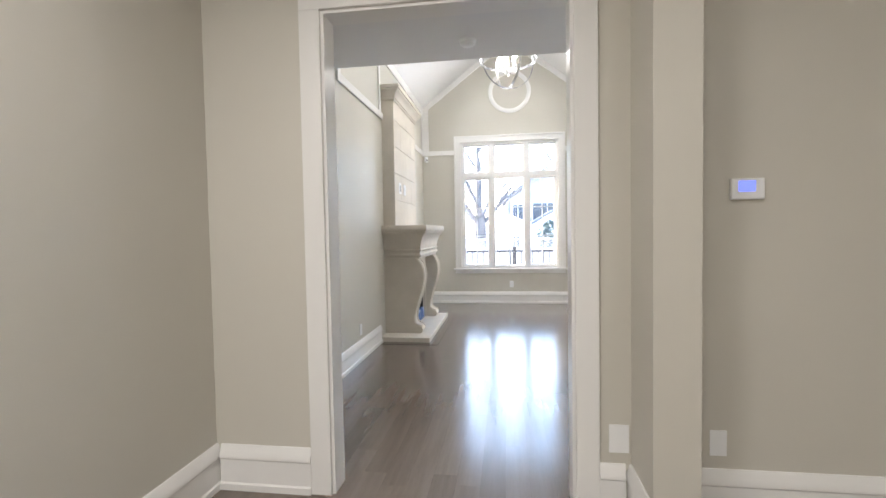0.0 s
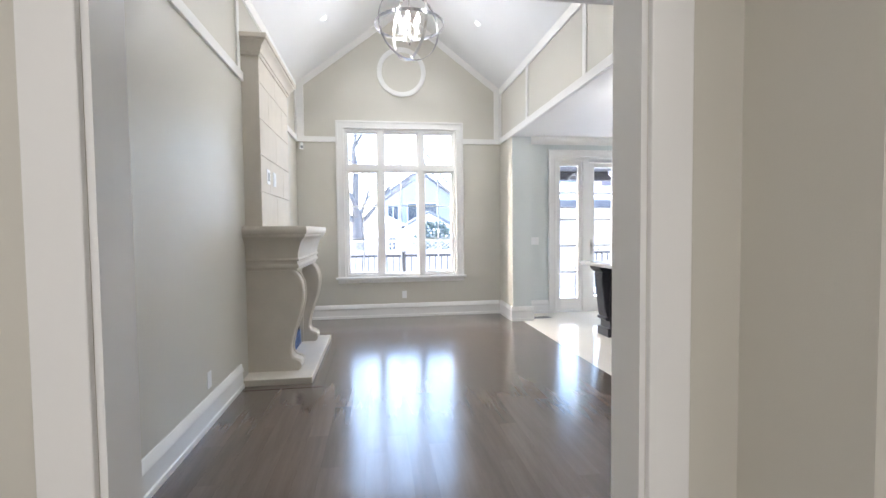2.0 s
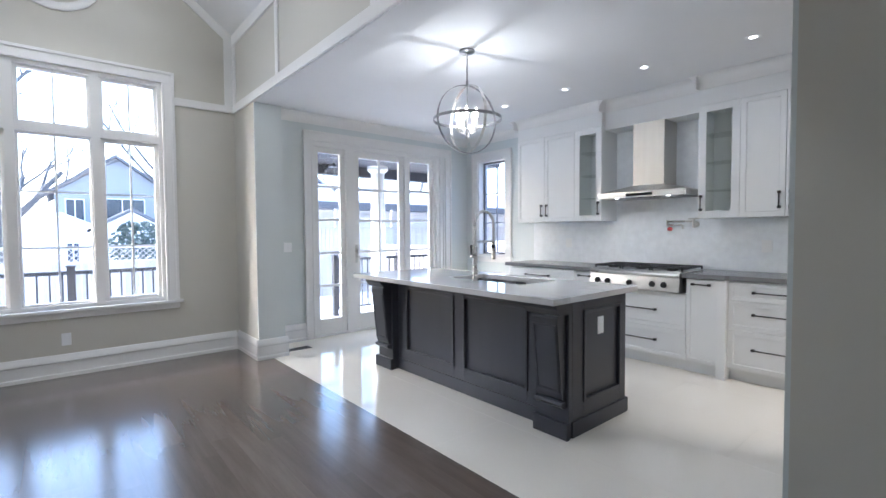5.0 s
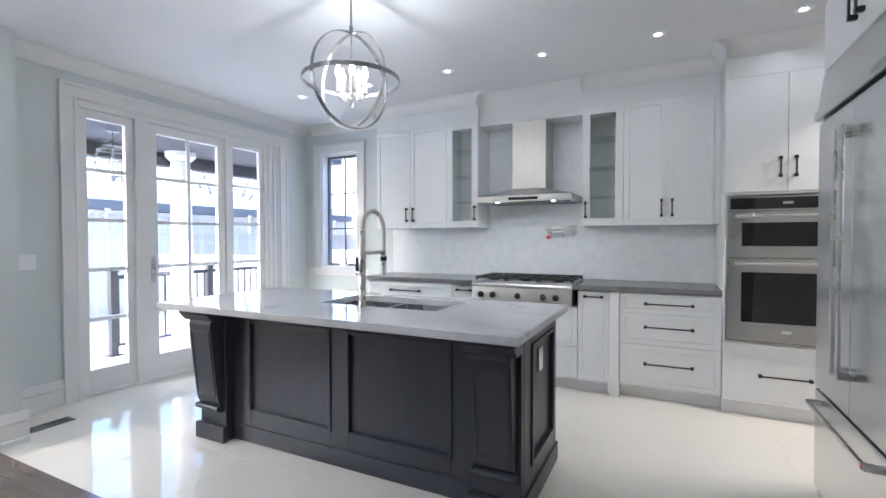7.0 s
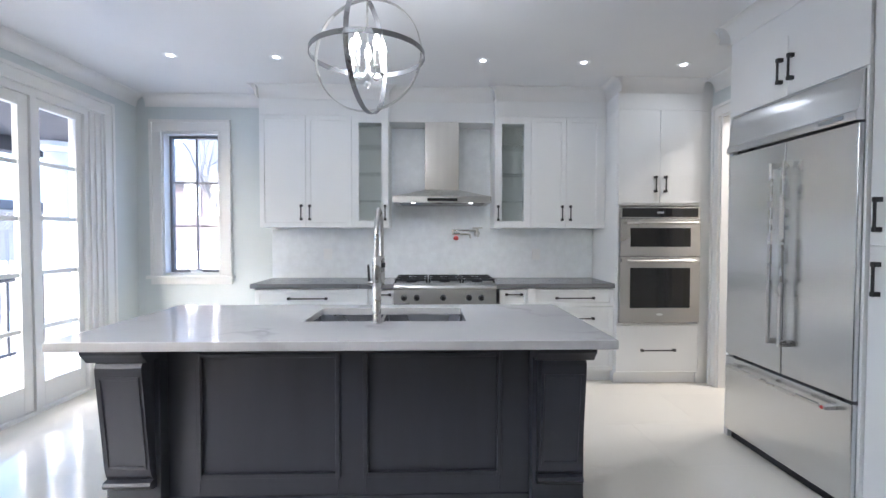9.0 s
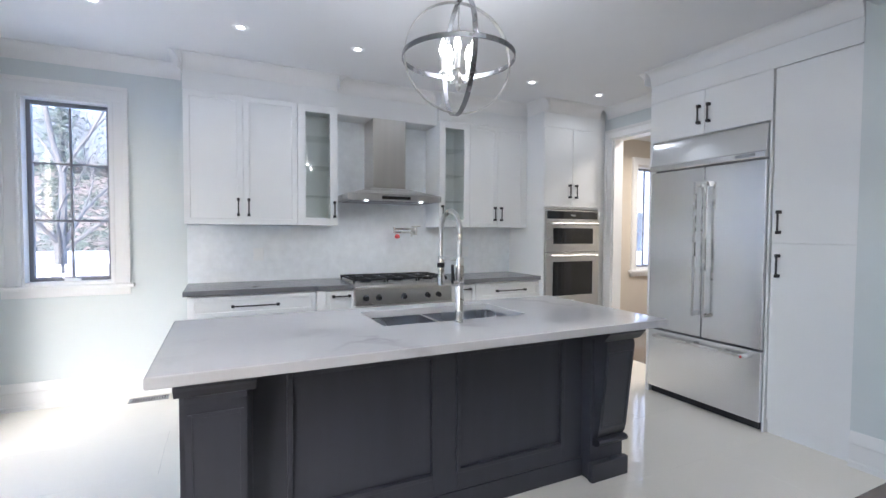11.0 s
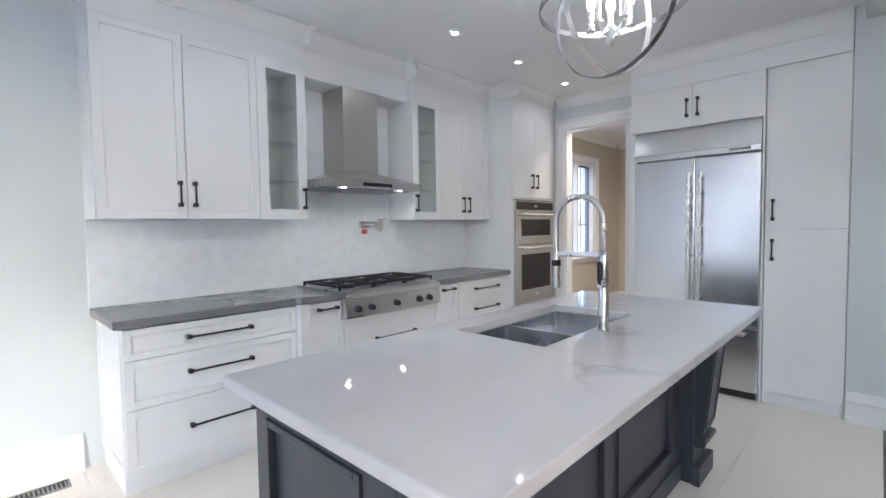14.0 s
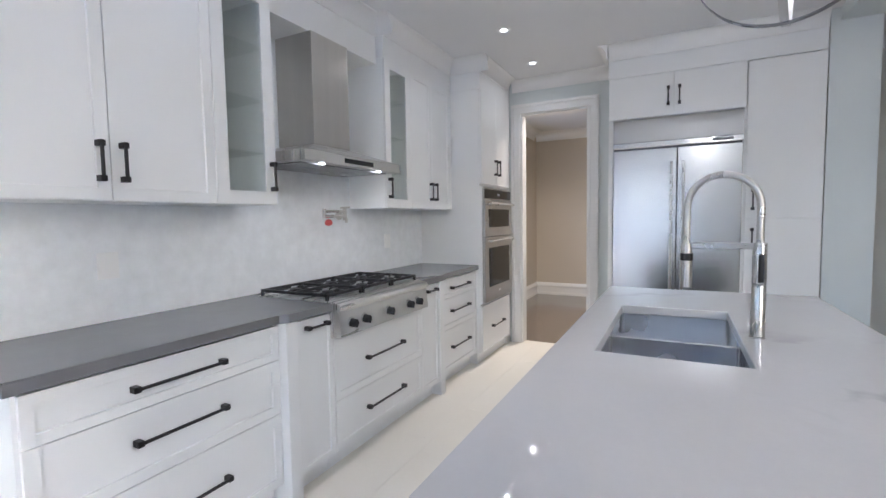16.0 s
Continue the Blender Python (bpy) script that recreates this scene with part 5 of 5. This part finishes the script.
g0, g1 = FY0 + 0.237, FY1 - 0.237
bm = bmesh.new()
box(bm, WX + 0.005, -1.02, g0, g0 + 0.03, 0.061, 0.797)
box(bm, WX + 0.005, -1.02, g1 - 0.03, g1, 0.061, 0.797)
box(bm, WX + 0.005, -1.02, g0 + 0.03, g1 - 0.03, 0.72, 0.797)
box(bm, WX + 0.005, WX + 0.03, g0 + 0.03, g1 - 0.03, 0.061, 0.72)
wpart("firebox", bm, IRON, gf)
for k in range(4):
    wpart("louvre", B(-1.03, -1.012, g0 + 0.01, g1 - 0.01, 0.735 + k * 0.015, 0.743 + k * 0.015), IRON, gf)
wpart("glass", B(-1.05, -1.045, g0 + 0.03, g1 - 0.03, 0.22, 0.72), OVEN_GLASS, gf, "dark fire glass")
bm = bmesh.new()
for k in range(4):
    box(bm, -1.05 + 0.002 * k, -1.00 - 0.002 * k, g0 + 0.005, g1 - 0.005, 0.062 + k * 0.038, 0.097 + k * 0.038, 0.003)
wpart("lower_panel", bm, FILM, gf, "louvred panel under blue film")
solo("hearth_border", B(WX + 0.03, -0.597, 4.715, 6.565, 0.0008, 0.0035), PLANK, "dark mitred border board round the hearth", "floor border")


# ---- small fixtures ----
def plate(x, y, z, way, w, h, label, category="switch", gang=1, slots=False):
    """A cover plate on a wall; way: the direction in which it faces, in degrees about z from -y."""
    p = thing("wall_plate" if not slots else "wall_outlet", pose(x, y, z, 0, 0, way), label, category)
    part("plate", B(-w / 2, w / 2, -0.006, 0.0, -h / 2, h / 2, 0.002), PLASTIC, p)
    for g in range(gang):
        cx = (g - (gang - 1) / 2) * 0.046
        if slots:
            for zz in (-0.020, 0.020):
                part("socket", B(cx - 0.014, cx + 0.014, -0.0075, -0.006, zz - 0.013, zz + 0.013, 0.001), PLASTIC, p)
        else:
            part("rocker", B(cx - 0.016, cx + 0.016, -0.008, -0.006, -0.033, 0.033, 0.001), PLASTIC, p)
    return p


plate(0.284, NY, 0.345, 0, 0.072, 0.115, "white outlet under the tall window", "outlet", 1, True)
plate(WX, 4.07, 0.31, 90, 0.072, 0.115, "white outlet low on the greige wall", "outlet", 1, True)
plate(0.70, HY0, 0.345, 0, 0.088, 0.130, "white blank cover plate in the hall", "cover plate", 0)
plate(1.12, HY0, 0.345, 0, 0.070, 0.115, "white blank cover plate near the pilaster", "cover plate", 0)
plate(KE - 0.012, 5.73, 1.17, -90, 0.085, 0.115, "white switch plate on the pale splashback", "switch", 1)
plate(KE - 0.012, 3.58, 1.17, -90, 0.085, 0.115, "white switch plate on the pale splashback", "switch", 1)
plate(3.065, IY0 - 0.001, 0.682, 0, 0.072, 0.118, "white outlet on the dark island end", "outlet", 1, True)
plate(2.32, KN, 1.15, 0, 0.16, 0.115, "white triple switch beside the garden doors", "switch", 3)
th = thing("thermostat", pose(1.225, HY0, 1.46), "white wall thermostat with a lit blue display", "thermostat")
part("body", B(-0.066, 0.066, -0.026, 0.0, -0.045, 0.045, 0.006), PLASTIC, th)
part("display", B(-0.040, 0.028, -0.0275, -0.026, -0.012, 0.034, 0.001), SCREEN, th, "lit blue display")
for k in range(3):
    part("button", B(-0.035 + k * 0.024, -0.018 + k * 0.024, -0.028, -0.026, -0.034, -0.024, 0.001), PLASTIC, th)
sm = thing("smoke_detector", pose(-0.075, 3.16, KC), "round white smoke detector on the flat ceiling", "smoke detector")
part("base", lathe(bmesh.new(), [(0.066, 0.0), (0.066, -0.010), (0.060, -0.012)], 32), PLASTIC, sm, "", True)
part("cover", lathe(bmesh.new(), [(0.058, -0.012), (0.056, -0.032), (0.042, -0.042), (0.001, -0.044)], 32), PLASTIC, sm, "", True)
ms = thing("alarm_sensor", pose(WX + 0.07, NY - 0.05, 2.60, 0, 0, 40), "small white alarm sensor high in the corner", "sensor")
part("case", prism(bmesh.new(), [(-0.03, 0.0), (0.03, 0.0), (0.026, -0.035), (-0.026, -0.035)], "z", -0.05, 0.05), PLASTIC, ms)
part("lens", B(-0.018, 0.018, -0.038, -0.034, -0.035, 0.0), GREYP, ms)


def downlight(m):
    d = thing("downlight", m, "lit round white recessed downlight", "downlight", "recessed downlights")
    bm = bmesh.new()
    band(bm, 0.055, 0.004, 0.020, Matrix.Translation((0, 0, -0.003)).to_3x3(), 32)
    part("trim_ring", bm, PLASTIC, d, "", True)
    part("lens", lathe(bmesh.new(), [(0.024, -0.0005), (0.024, -0.003), (0.001, -0.004)], 24), POTGLOW, d, "lit lens", True)
    return d


first = downlight(pose(*KITCHEN_POTS[0], KC - 0.0005))
for px, py in KITCHEN_POTS[1:]:
    copy_thing(first, pose(px, py, KC - 0.0005))
for px, py in VAULT_POTS:
    s = 1 if px > MID else -1
    copy_thing(first, pose(px, py, vault_z(px) - 0.001, 0, s * math.degrees(math.atan((APEX - EAVE) / 1.555)), 0))


def register(x, y, turn, label):
    r = thing("floor_register", pose(x, y, 0.0, 0, 0, turn), label, "vent", "floor registers")
    w, d = 0.28, 0.105
    bm = bmesh.new()
    for a, b, c, e in ((-w / 2, w / 2, -d / 2, -d / 2 + 0.012), (-w / 2, w / 2, d / 2 - 0.012, d / 2), (-w / 2, -w / 2 + 0.012, -d / 2 + 0.012, d / 2 - 0.012), (w / 2 - 0.012, w / 2, -d / 2 + 0.012, d / 2 - 0.012)):
        box(bm, a, b, c, e, 0.0006, 0.006)
    part("frame", bm, GUN, r)
    # flat black sheet standing in for the darkness below the slats
    part("duct", B(-w / 2 + 0.012, w / 2 - 0.012, -d / 2 + 0.012, d / 2 - 0.012, 0.0006, 0.0015), IRON, r)
    for k in range(14):
        cx = -w / 2 + 0.02 + k * (w - 0.04) / 13
        part("slat", B(cx - 0.004, cx + 0.004, -d / 2 + 0.012, d / 2 - 0.012, 0.0018, 0.005), GUN, r)


register(2.31, 7.30, 0, "dark metal floor register by the garden doors")
register(5.168, 6.58, 90, "dark metal floor register under the kitchen window")


# ---- outside ----
GZ = -0.9
gm = bmesh.new()
gv = [gm.verts.new((x, y, GZ)) for x, y in ((-600, -600), (600, -600), (600, 900), (-600, 900))]
gm.faces.new(gv)
tagged(new("ground", finish("ground", gm, SNOW)), "snow-covered garden ground", "", "", "structure")

# deck with boards, skirt and steel railing
deck = setting("deck", B(-3.0, 6.4, 7.86, 9.45, GZ, -0.115), DECK, "pale snowy garden deck")
board = finish("board", box(bmesh.new(), -4.7, 4.7, -0.068, 0.068, -0.03, 0.0, 0.003), SNOW)
for k in range(11):
    ob = new("board", board)
    ob.parent = deck
    ob.location = (1.7, 8.10 - 0.07 + 0.142 * k - 0.09, -0.082)


def railing(x0, x1, y, label):
    r = thing("deck_railing", pose((x0 + x1) / 2, y, -0.082), label, "railing", "deck railings")
    n = max(2, round((x1 - x0) / 1.1) + 1)
    for k in range(n):
        x = x0 + (x1 - x0) * k / (n - 1)
        bm = B(x - 0.04, x + 0.04, y - 0.04, y + 0.04, -0.07, 0.93, 0.004)
        box(bm, x - 0.07, x + 0.07, y - 0.07, y + 0.07, -0.082, -0.068)
        box(bm, x - 0.05, x + 0.05, y - 0.05, y + 0.05, 0.93, 0.95, 0.004)
        wpart("post", bm, RAILM, r)
    for z0, z1 in ((0.84, 0.885), (0.02, 0.05)):
        wpart("rail", B(x0, x1, y - 0.022, y + 0.022, z0, z1, 0.003), RAILM, r)
    count = int((x1 - x0) / 0.115)
    bal = finish("baluster", box(bmesh.new(), -0.009, 0.009, -0.009, 0.009, 0.05, 0.84), RAILM)
    for k in range(count):
        ob = new("baluster", bal)
        ob.parent = r
        ob.matrix_parent_inverse = r.matrix_basis.inverted()
        ob.location = (x0 + 0.06 + k * 0.115, y, 0)


RAILM = mat("dark powder-coated metal", (0.045, 0.045, 0.05), 0.45, 0.3, vary=0.05)
railing(-3.0, 2.6, 9.35, "dark metal deck railing with upright balusters")
railing(3.82, 6.4, 9.35, "short dark metal deck railing with upright balusters")

# covered porch over the garden doors
porch = thing("porch_roof", pose(4.0, 8.7, 2.46), "dark porch roof over the garden doors", "porch roof")
wpart("soffit", B(2.2, 6.3, 7.87, 9.6, 2.46, 2.56), SOFFIT, porch)
wpart("fascia_beam", B(2.2, 6.3, 9.35, 9.55, 2.30, 2.46), SOFFIT, porch)
wpart("roof", prism(bmesh.new(), [(7.87, 3.4), (9.7, 2.62), (9.7, 2.57), (7.87, 2.57)], "x", 2.1, 6.4), SHINGLE, porch)
for x in (4.55, 6.15):
    c = thing("porch_column", pose(x, 9.13, -0.082), "round white porch column on the deck", "column", "porch columns")
    part("shaft", lathe(bmesh.new(), [(0.13, 0.06), (0.135, 0.5), (0.13, 1.2), (0.115, 2.42)], 28), TRIM, c, "", True)
    part("base", lathe(bmesh.new(), [(0.19, 0.0), (0.19, 0.03), (0.165, 0.04), (0.16, 0.058)], 28), TRIM, c, "", True)
    part("capital", lathe(bmesh.new(), [(0.13, 2.43), (0.16, 2.46), (0.18, 2.48), (0.18, 2.54)], 28), TRIM, c, "", True)
ln = thing("porch_lantern", pose(3.45, 8.6, 2.46), "glass porch lantern hanging from the soffit", "lantern")
part("stem", rod(bmesh.new(), (0, 0, 0), (0, 0, -0.10), 0.008), GUN, ln)
part("canopy", lathe(bmesh.new(), [(0.06, 0.0), (0.06, -0.01), (0.03, -0.02)], 20), GUN, ln, "", True)
part("cap", lathe(bmesh.new(), [(0.012, -0.09), (0.03, -0.115), (0.085, -0.145), (0.088, -0.155), (0.07, -0.157)], 24), GUN, ln, "", True)
GR, GC = 0.172, -0.315
cage = bmesh.new()
for k in range(6):
    a = k / 6 * math.tau
    tube(cage, [(GR * math.sin(q) * math.cos(a), GR * math.sin(q) * math.sin(a), GC + GR * math.cos(q)) for q in [0.35 + 2.6 * j / 12 for j in range(13)]], 0.005, 6)
for q in (0.9, 1.75):
    tube(cage, [(GR * math.sin(q) * math.cos(j / 32 * math.tau), GR * math.sin(q) * math.sin(j / 32 * math.tau), GC + GR * math.cos(q)) for j in range(32)], 0.006, 6, True)
lathe(cage, [(0.001, -0.54), (0.012, -0.53), (0.02, -0.505), (0.05, -0.485), (0.05, -0.478)], 20)
part("cage", cage, GUN, ln, "", True)
part("shade", lathe(bmesh.new(), [((GR - 0.01) * math.sin(q), GC + (GR - 0.01) * math.cos(q)) for q in [0.45 + 2.4 * j / 14 for j in range(15)]], 28), CABGLASS, ln, "clear glass lantern globe", True)
for k in range(3):
    a = k / 3 * math.tau
    part("candle", rod(bmesh.new(), (0.04 * math.cos(a), 0.04 * math.sin(a), -0.44), (0.04 * math.cos(a), 0.04 * math.sin(a), -0.30), 0.011), PLASTIC, ln, "white candle sleeve", True)

# garden fence: boards with a lattice strip on top
def board_fence(x0, x1, y, top, strip, label):
    """Boards between posts and rails, with a lattice strip along the top."""
    f = thing("garden_fence", pose(x0, y, GZ), label, "fence", "garden fences")
    L, h = x1 - x0, top - strip - 0.05
    fb = finish("board", box(bmesh.new(), -0.072, 0.072, -0.012, 0.012, 0, h, 0.002), FENCE)
    for k in range(int(L / 0.15)):
        ob = new("board", fb)
        ob.parent = f
        ob.location = (0.075 + k * 0.15, 0.0, 0)
    for z in (0.25, h - 0.25, h + 0.002, top - 0.05):
        part("rail", B(0, L, -0.04, -0.013, z, z + 0.05), FENCE, f)
    for k in range(int(L / 2.4) + 1):
        part("post", B(k * 2.4 - 0.05, k * 2.4 + 0.05, 0.013, 0.11, 0, top + 0.08), FENCE, f)
    bm = bmesh.new()
    d = strip / 2
    for k in range(int(L / 0.15)):
        x = 0.2 + k * 0.15
        for s in (-1, 1):
            tube(bm, [(x - s * d, -0.003 * s, h + 0.04), (x + s * d, -0.003 * s, top - 0.03)], 0.011, 4)
    tagged(part("lattice", bm, FENCE, f, "diagonal lattice strip"), kind="stuff")


board_fence(-11.0, 5.4, 17.0, 1.90, 0.36, "weathered grey-brown board fence with lattice top")
board_fence(5.5, 19.0, 17.2, 3.00, 0.60, "tall weathered board fence with a deep lattice top")


# bare trees
def grow(bm, p, d, length, r, depth, rng):
    pts, rad = [p], [r]
    q, way = p.copy(), d.copy()
    steps = 4 if depth > 1 else 3
    for k in range(steps):
        way = (way + Vector((rng.uniform(-1, 1), rng.uniform(-1, 1), rng.uniform(-0.3, 0.5))) * 0.22).normalized()
        q = q + way * (length / steps)
        pts.append(q.copy())
        rad.append(r * (1 - 0.45 * (k + 1) / steps))
    tube(bm, pts, rad, 8 if depth > 3 else 5)
    if depth == 0:
        return
    for k in range(rng.randint(2, 4) if depth > 1 else 3):
        i = rng.randint(max(1, steps - 2), steps)
        side = Vector((rng.uniform(-1, 1), rng.uniform(-1, 1), rng.uniform(-0.1, 0.8))).normalized()
        nd = (way * 0.75 + side * 0.75).normalized()
        grow(bm, pts[i], nd, length * rng.uniform(0.58, 0.8), rad[i] * rng.uniform(0.5, 0.72), depth - 1, rng)


def bare_tree(x, y, r, trunk, seed, depth, label):
    rng = random.Random(seed)
    t = thing("tree", pose(x, y, GZ), label, "tree", "bare garden trees")
    bm = bmesh.new()
    pts = [(0, 0, -0.05), (0.02, 0, trunk * 0.15), (0.05, 0.02, trunk * 0.5), (0.0, 0.0, trunk)]
    tube(bm, pts, [r * 1.35, r * 1.05, r * 0.95, r * 0.85], 14)
    part("trunk", bm, BARK, t, "grey-brown bark", True)
    bm = bmesh.new()
    for k in range(5):
        a = k / 5 * math.tau + rng.uniform(-0.3, 0.3)
        d = Vector((math.cos(a) * 0.8, math.sin(a) * 0.8, rng.uniform(0.5, 1.1))).normalized()
        grow(bm, Vector((0, 0, trunk * rng.uniform(0.75, 0.98))), d, trunk * 0.8, r * 0.38, depth, rng)
    grow(bm, Vector((0, 0, trunk * 0.97)), Vector((0, 0, 1)), trunk, r * 0.6, depth, rng)
    part("crown", bm, BARK, t, "bare winter branches", True)


bare_tree(-1.0, 20.5, 0.30, 2.9, 3, 5, "large bare tree with a thick forked trunk")
bare_tree(3.1, 20.0, 0.13, 4.2, 8, 4, "slim bare tree in front of the neighbouring house")
bare_tree(14.5, 21.0, 0.16, 3.2, 12, 4, "bare tree beyond the fence")
bare_tree(10.2, 8.4, 0.10, 2.2, 21, 4, "small bare tree beside the house")

# clipped evergreen
ev = thing("shrub", pose(2.9, 25.5, GZ), "dark green evergreen shrub behind the fence", "shrub")
part("stem", rod(bmesh.new(), (0, 0, 0), (0, 0, 1.2), 0.08, 0.05), BARK, ev)
bm = bmesh.new()
rng = random.Random(9)
for k in range(900):
    a, z = rng.uniform(0, math.tau), rng.uniform(0.3, 2.7)
    R = 1.1 * (1 - ((z - 1.3) / 1.5) ** 2) ** 0.5 * rng.uniform(0.6, 1.05) if abs(z - 1.3) < 1.5 else 0.1
    c = Vector((R * math.cos(a), R * math.sin(a), z))
    u = Vector((rng.uniform(-1, 1), rng.uniform(-1, 1), rng.uniform(-0.5, 1))).normalized() * 0.16
    v = u.orthogonal().normalized() * 0.07
    bm.faces.new([bm.verts.new(c - u), bm.verts.new(c + v), bm.verts.new(c + u), bm.verts.new(c - v)])
part("foliage", bm, CONIFER, ev, "dense evergreen sprays")


def conifer(x, y, h, r, seed, label):
    """Loose evergreen: whorls of drooping boughs, each a fan of small sprays."""
    rng = random.Random(seed)
    t = thing("conifer", pose(x, y, GZ), label, "tree", "evergreens beside the house")
    part("trunk", rod(bmesh.new(), (0, 0, -0.05), (0, 0, h * 0.96), 0.11, 0.02), BARK, t, "grey-brown bark")
    bm = bmesh.new()
    for k in range(190):
        z = h * (0.14 + 0.84 * k / 190)
        reach = r * (1 - (z / h) ** 1.5) * rng.uniform(0.65, 1.1) + 0.1
        a = k * 2.399 + rng.uniform(-0.3, 0.3)
        d = Vector((math.cos(a), math.sin(a), 0))
        for j in range(34):
            f = (j + rng.random()) / 34
            c = d * reach * f + Vector((rng.uniform(-1, 1), rng.uniform(-1, 1), rng.uniform(-1, 1))) * 0.16 * f + Vector((0, 0, z - 0.35 * reach * f * f))
            u = (d * 0.6 + Vector((rng.uniform(-1, 1), rng.uniform(-1, 1), rng.uniform(-0.7, 0.3)))).normalized() * rng.uniform(0.05, 0.10)
            v = u.orthogonal().normalized() * 0.018
            bm.faces.new([bm.verts.new(c - u), bm.verts.new(c + v), bm.verts.new(c + u), bm.verts.new(c - v)])
    part("foliage", bm, CONIFER, t, "loose evergreen sprays")


conifer(12.4, 7.7, 7.0, 1.3, 31, "tall loose evergreen beside the brick house")
conifer(12.8, 9.0, 6.4, 1.2, 32, "evergreen with thin grey-green boughs")
conifer(12.9, 6.5, 6.0, 1.2, 33, "evergreen beyond the side fence")

# side fence and the shed behind it
sf = thing("garden_fence", pose(9.0, 9.0, GZ), "brown board fence along the side of the garden", "fence")
sb = finish("board", box(bmesh.new(), -0.012, 0.012, -0.055, 0.055, 0, 1.80, 0.002), FENCE)
for k in range(100):
    ob = new("board", sb)
    ob.parent = sf
    ob.location = (0, -7 + k * 0.15, 0)
for z in (0.3, 1.5):
    part("rail", B(0.013, 0.05, -7.1, 7.95, z, z + 0.08), FENCE, sf)
shed = thing("garden_shed", pose(10.8, 9.5, GZ), "low brick garden shed under a snowy roof", "shed")
part("wall", B(-0.6, 0.6, -3.2, 3.6, 0, 1.45), BRICKM, shed)
part("roof", prism(bmesh.new(), [(-0.75, 1.43), (0.75, 1.43), (0.75, 1.53), (0, 1.92), (-0.75, 1.53)], "y", -3.4, 3.8), SNOW, shed, "snow-covered roof")


# neighbouring houses
def gable_house(name, x, y, w, d, eave, ridge, wallm, label, windows, turn=0, roofm=None):
    h = thing(name, pose(x, y, GZ, 0, 0, turn), label, "house", "neighbouring houses")
    bm = prism(bmesh.new(), [(-w / 2, 0), (w / 2, 0), (w / 2, eave), (0, ridge), (-w / 2, eave)], "y", 0, d)
    wall = part("wall", bm, wallm, h)
    s = (ridge - eave) / (w / 2)
    for sd in (-1, 1):
        e = w / 2 + 0.4
        bm = prism(bmesh.new(), [(0, ridge + 0.02), (sd * e, eave - 0.4 * s + 0.02), (sd * e, eave - 0.4 * s + 0.20), (0, ridge + 0.20)], "y", -0.4, d + 0.4)
        part("roof", bm, roofm or SHINGLE, h, "snowy roof slope" if roofm else "grey shingled roof slope")
    for wx, wz, ww, wh in windows:
        wi = part("window", B(wx - ww / 2, wx + ww / 2, -0.05, -0.005, wz, wz + wh), TRIM, h)
        for k in (0, 1):
            part("pane", B(wx - ww / 2 + 0.06 + k * (ww / 2 - 0.03), wx - 0.03 + k * (ww / 2 - 0.03), -0.06, -0.052, wz + 0.06, wz + wh - 0.06), WINDARK, wi)
    return h


gable_house("house", 3.4, 40, 6.4, 10, 5.0, 7.3, GREYWALL, "grey rendered house with a gable roof", [(0.3, 2.9, 2.6, 1.7), (-2.2, 3.0, 1.0, 1.5)])
gable_house("garage", 3.6, 34, 3.4, 6, 2.5, 3.5, TRIM, "low white garage with a small gable", [(0.2, 0.9, 1.2, 1.0)])
gable_house("garage", 0.4, 33.6, 3.0, 6, 2.5, 3.2, TRIM, "low white outbuilding beside the garage", [(0.5, 0.7, 0.6, 1.1)], 0, SNOW)
gable_house("house", 14.0, 38, 9.0, 10, 5.2, 8.6, SIDING, "grey-blue sided house with a gable roof", [(-2.4, 3.8, 1.4, 1.3), (1.6, 3.8, 1.4, 1.3), (-2.4, 1.0, 1.4, 1.5), (1.6, 1.0, 1.4, 1.5)])
gable_house("house", -9.0, 42, 9.0, 10, 5.2, 8.4, STUCCO, "pale house behind the bare trees", [(-2.0, 3.8, 1.4, 1.3), (1.8, 3.8, 1.4, 1.3)])
brick_house = gable_house("house", 19.5, -1.0, 8.0, 15, 4.1, 6.0, BRICKM, "brown brick house beside the kitchen", [(-2.0, 1.2, 1.1, 1.3), (2.0, 1.2, 1.1, 1.3)])
for wy in (4.0, 6.2, 8.4, 12.4, 13.3):
    wi = part("window", B(-4.06, -4.005, wy - 0.25, wy + 0.25, 2.9, 3.9), TRIM, brick_house)
    part("pane", B(-4.07, -4.062, wy - 0.19, wy + 0.19, 2.96, 3.84), SKYPANE, wi)
low = thing("garage", pose(13.5, 19.0, GZ), "long low garage with a dark gutter and snowy roof", "house", "neighbouring houses")
part("wall", B(-7.0, 7.0, 0, 5.0, 0, 3.3), STUCCO, low)
part("gutter", B(-7.3, 7.3, -0.42, -0.22, 3.12, 3.42, 0.02), SHINGLE, low, "dark fascia and gutter")
part("roof", prism(bmesh.new(), [(-0.22, 3.3), (2.5, 4.15), (5.3, 3.3), (5.3, 3.48), (2.5, 4.4), (-0.22, 3.48)], "x", -7.3, 7.3), SNOW, low, "snow-covered roof")
part("chimney", B(-3.2, -2.6, 2.0, 2.6, 4.0, 5.3, 0.02), BRICKM, low, "brick chimney")
gable_house("house", 12.5, -7.0, 13.0, 8, 5.4, 8.2, SIDING, "blue-grey sided house beyond the dining room", [(-3.5, 1.6, 1.2, 1.5), (0.0, 1.6, 1.2, 1.5), (3.5, 1.6, 1.2, 1.5)], -90)
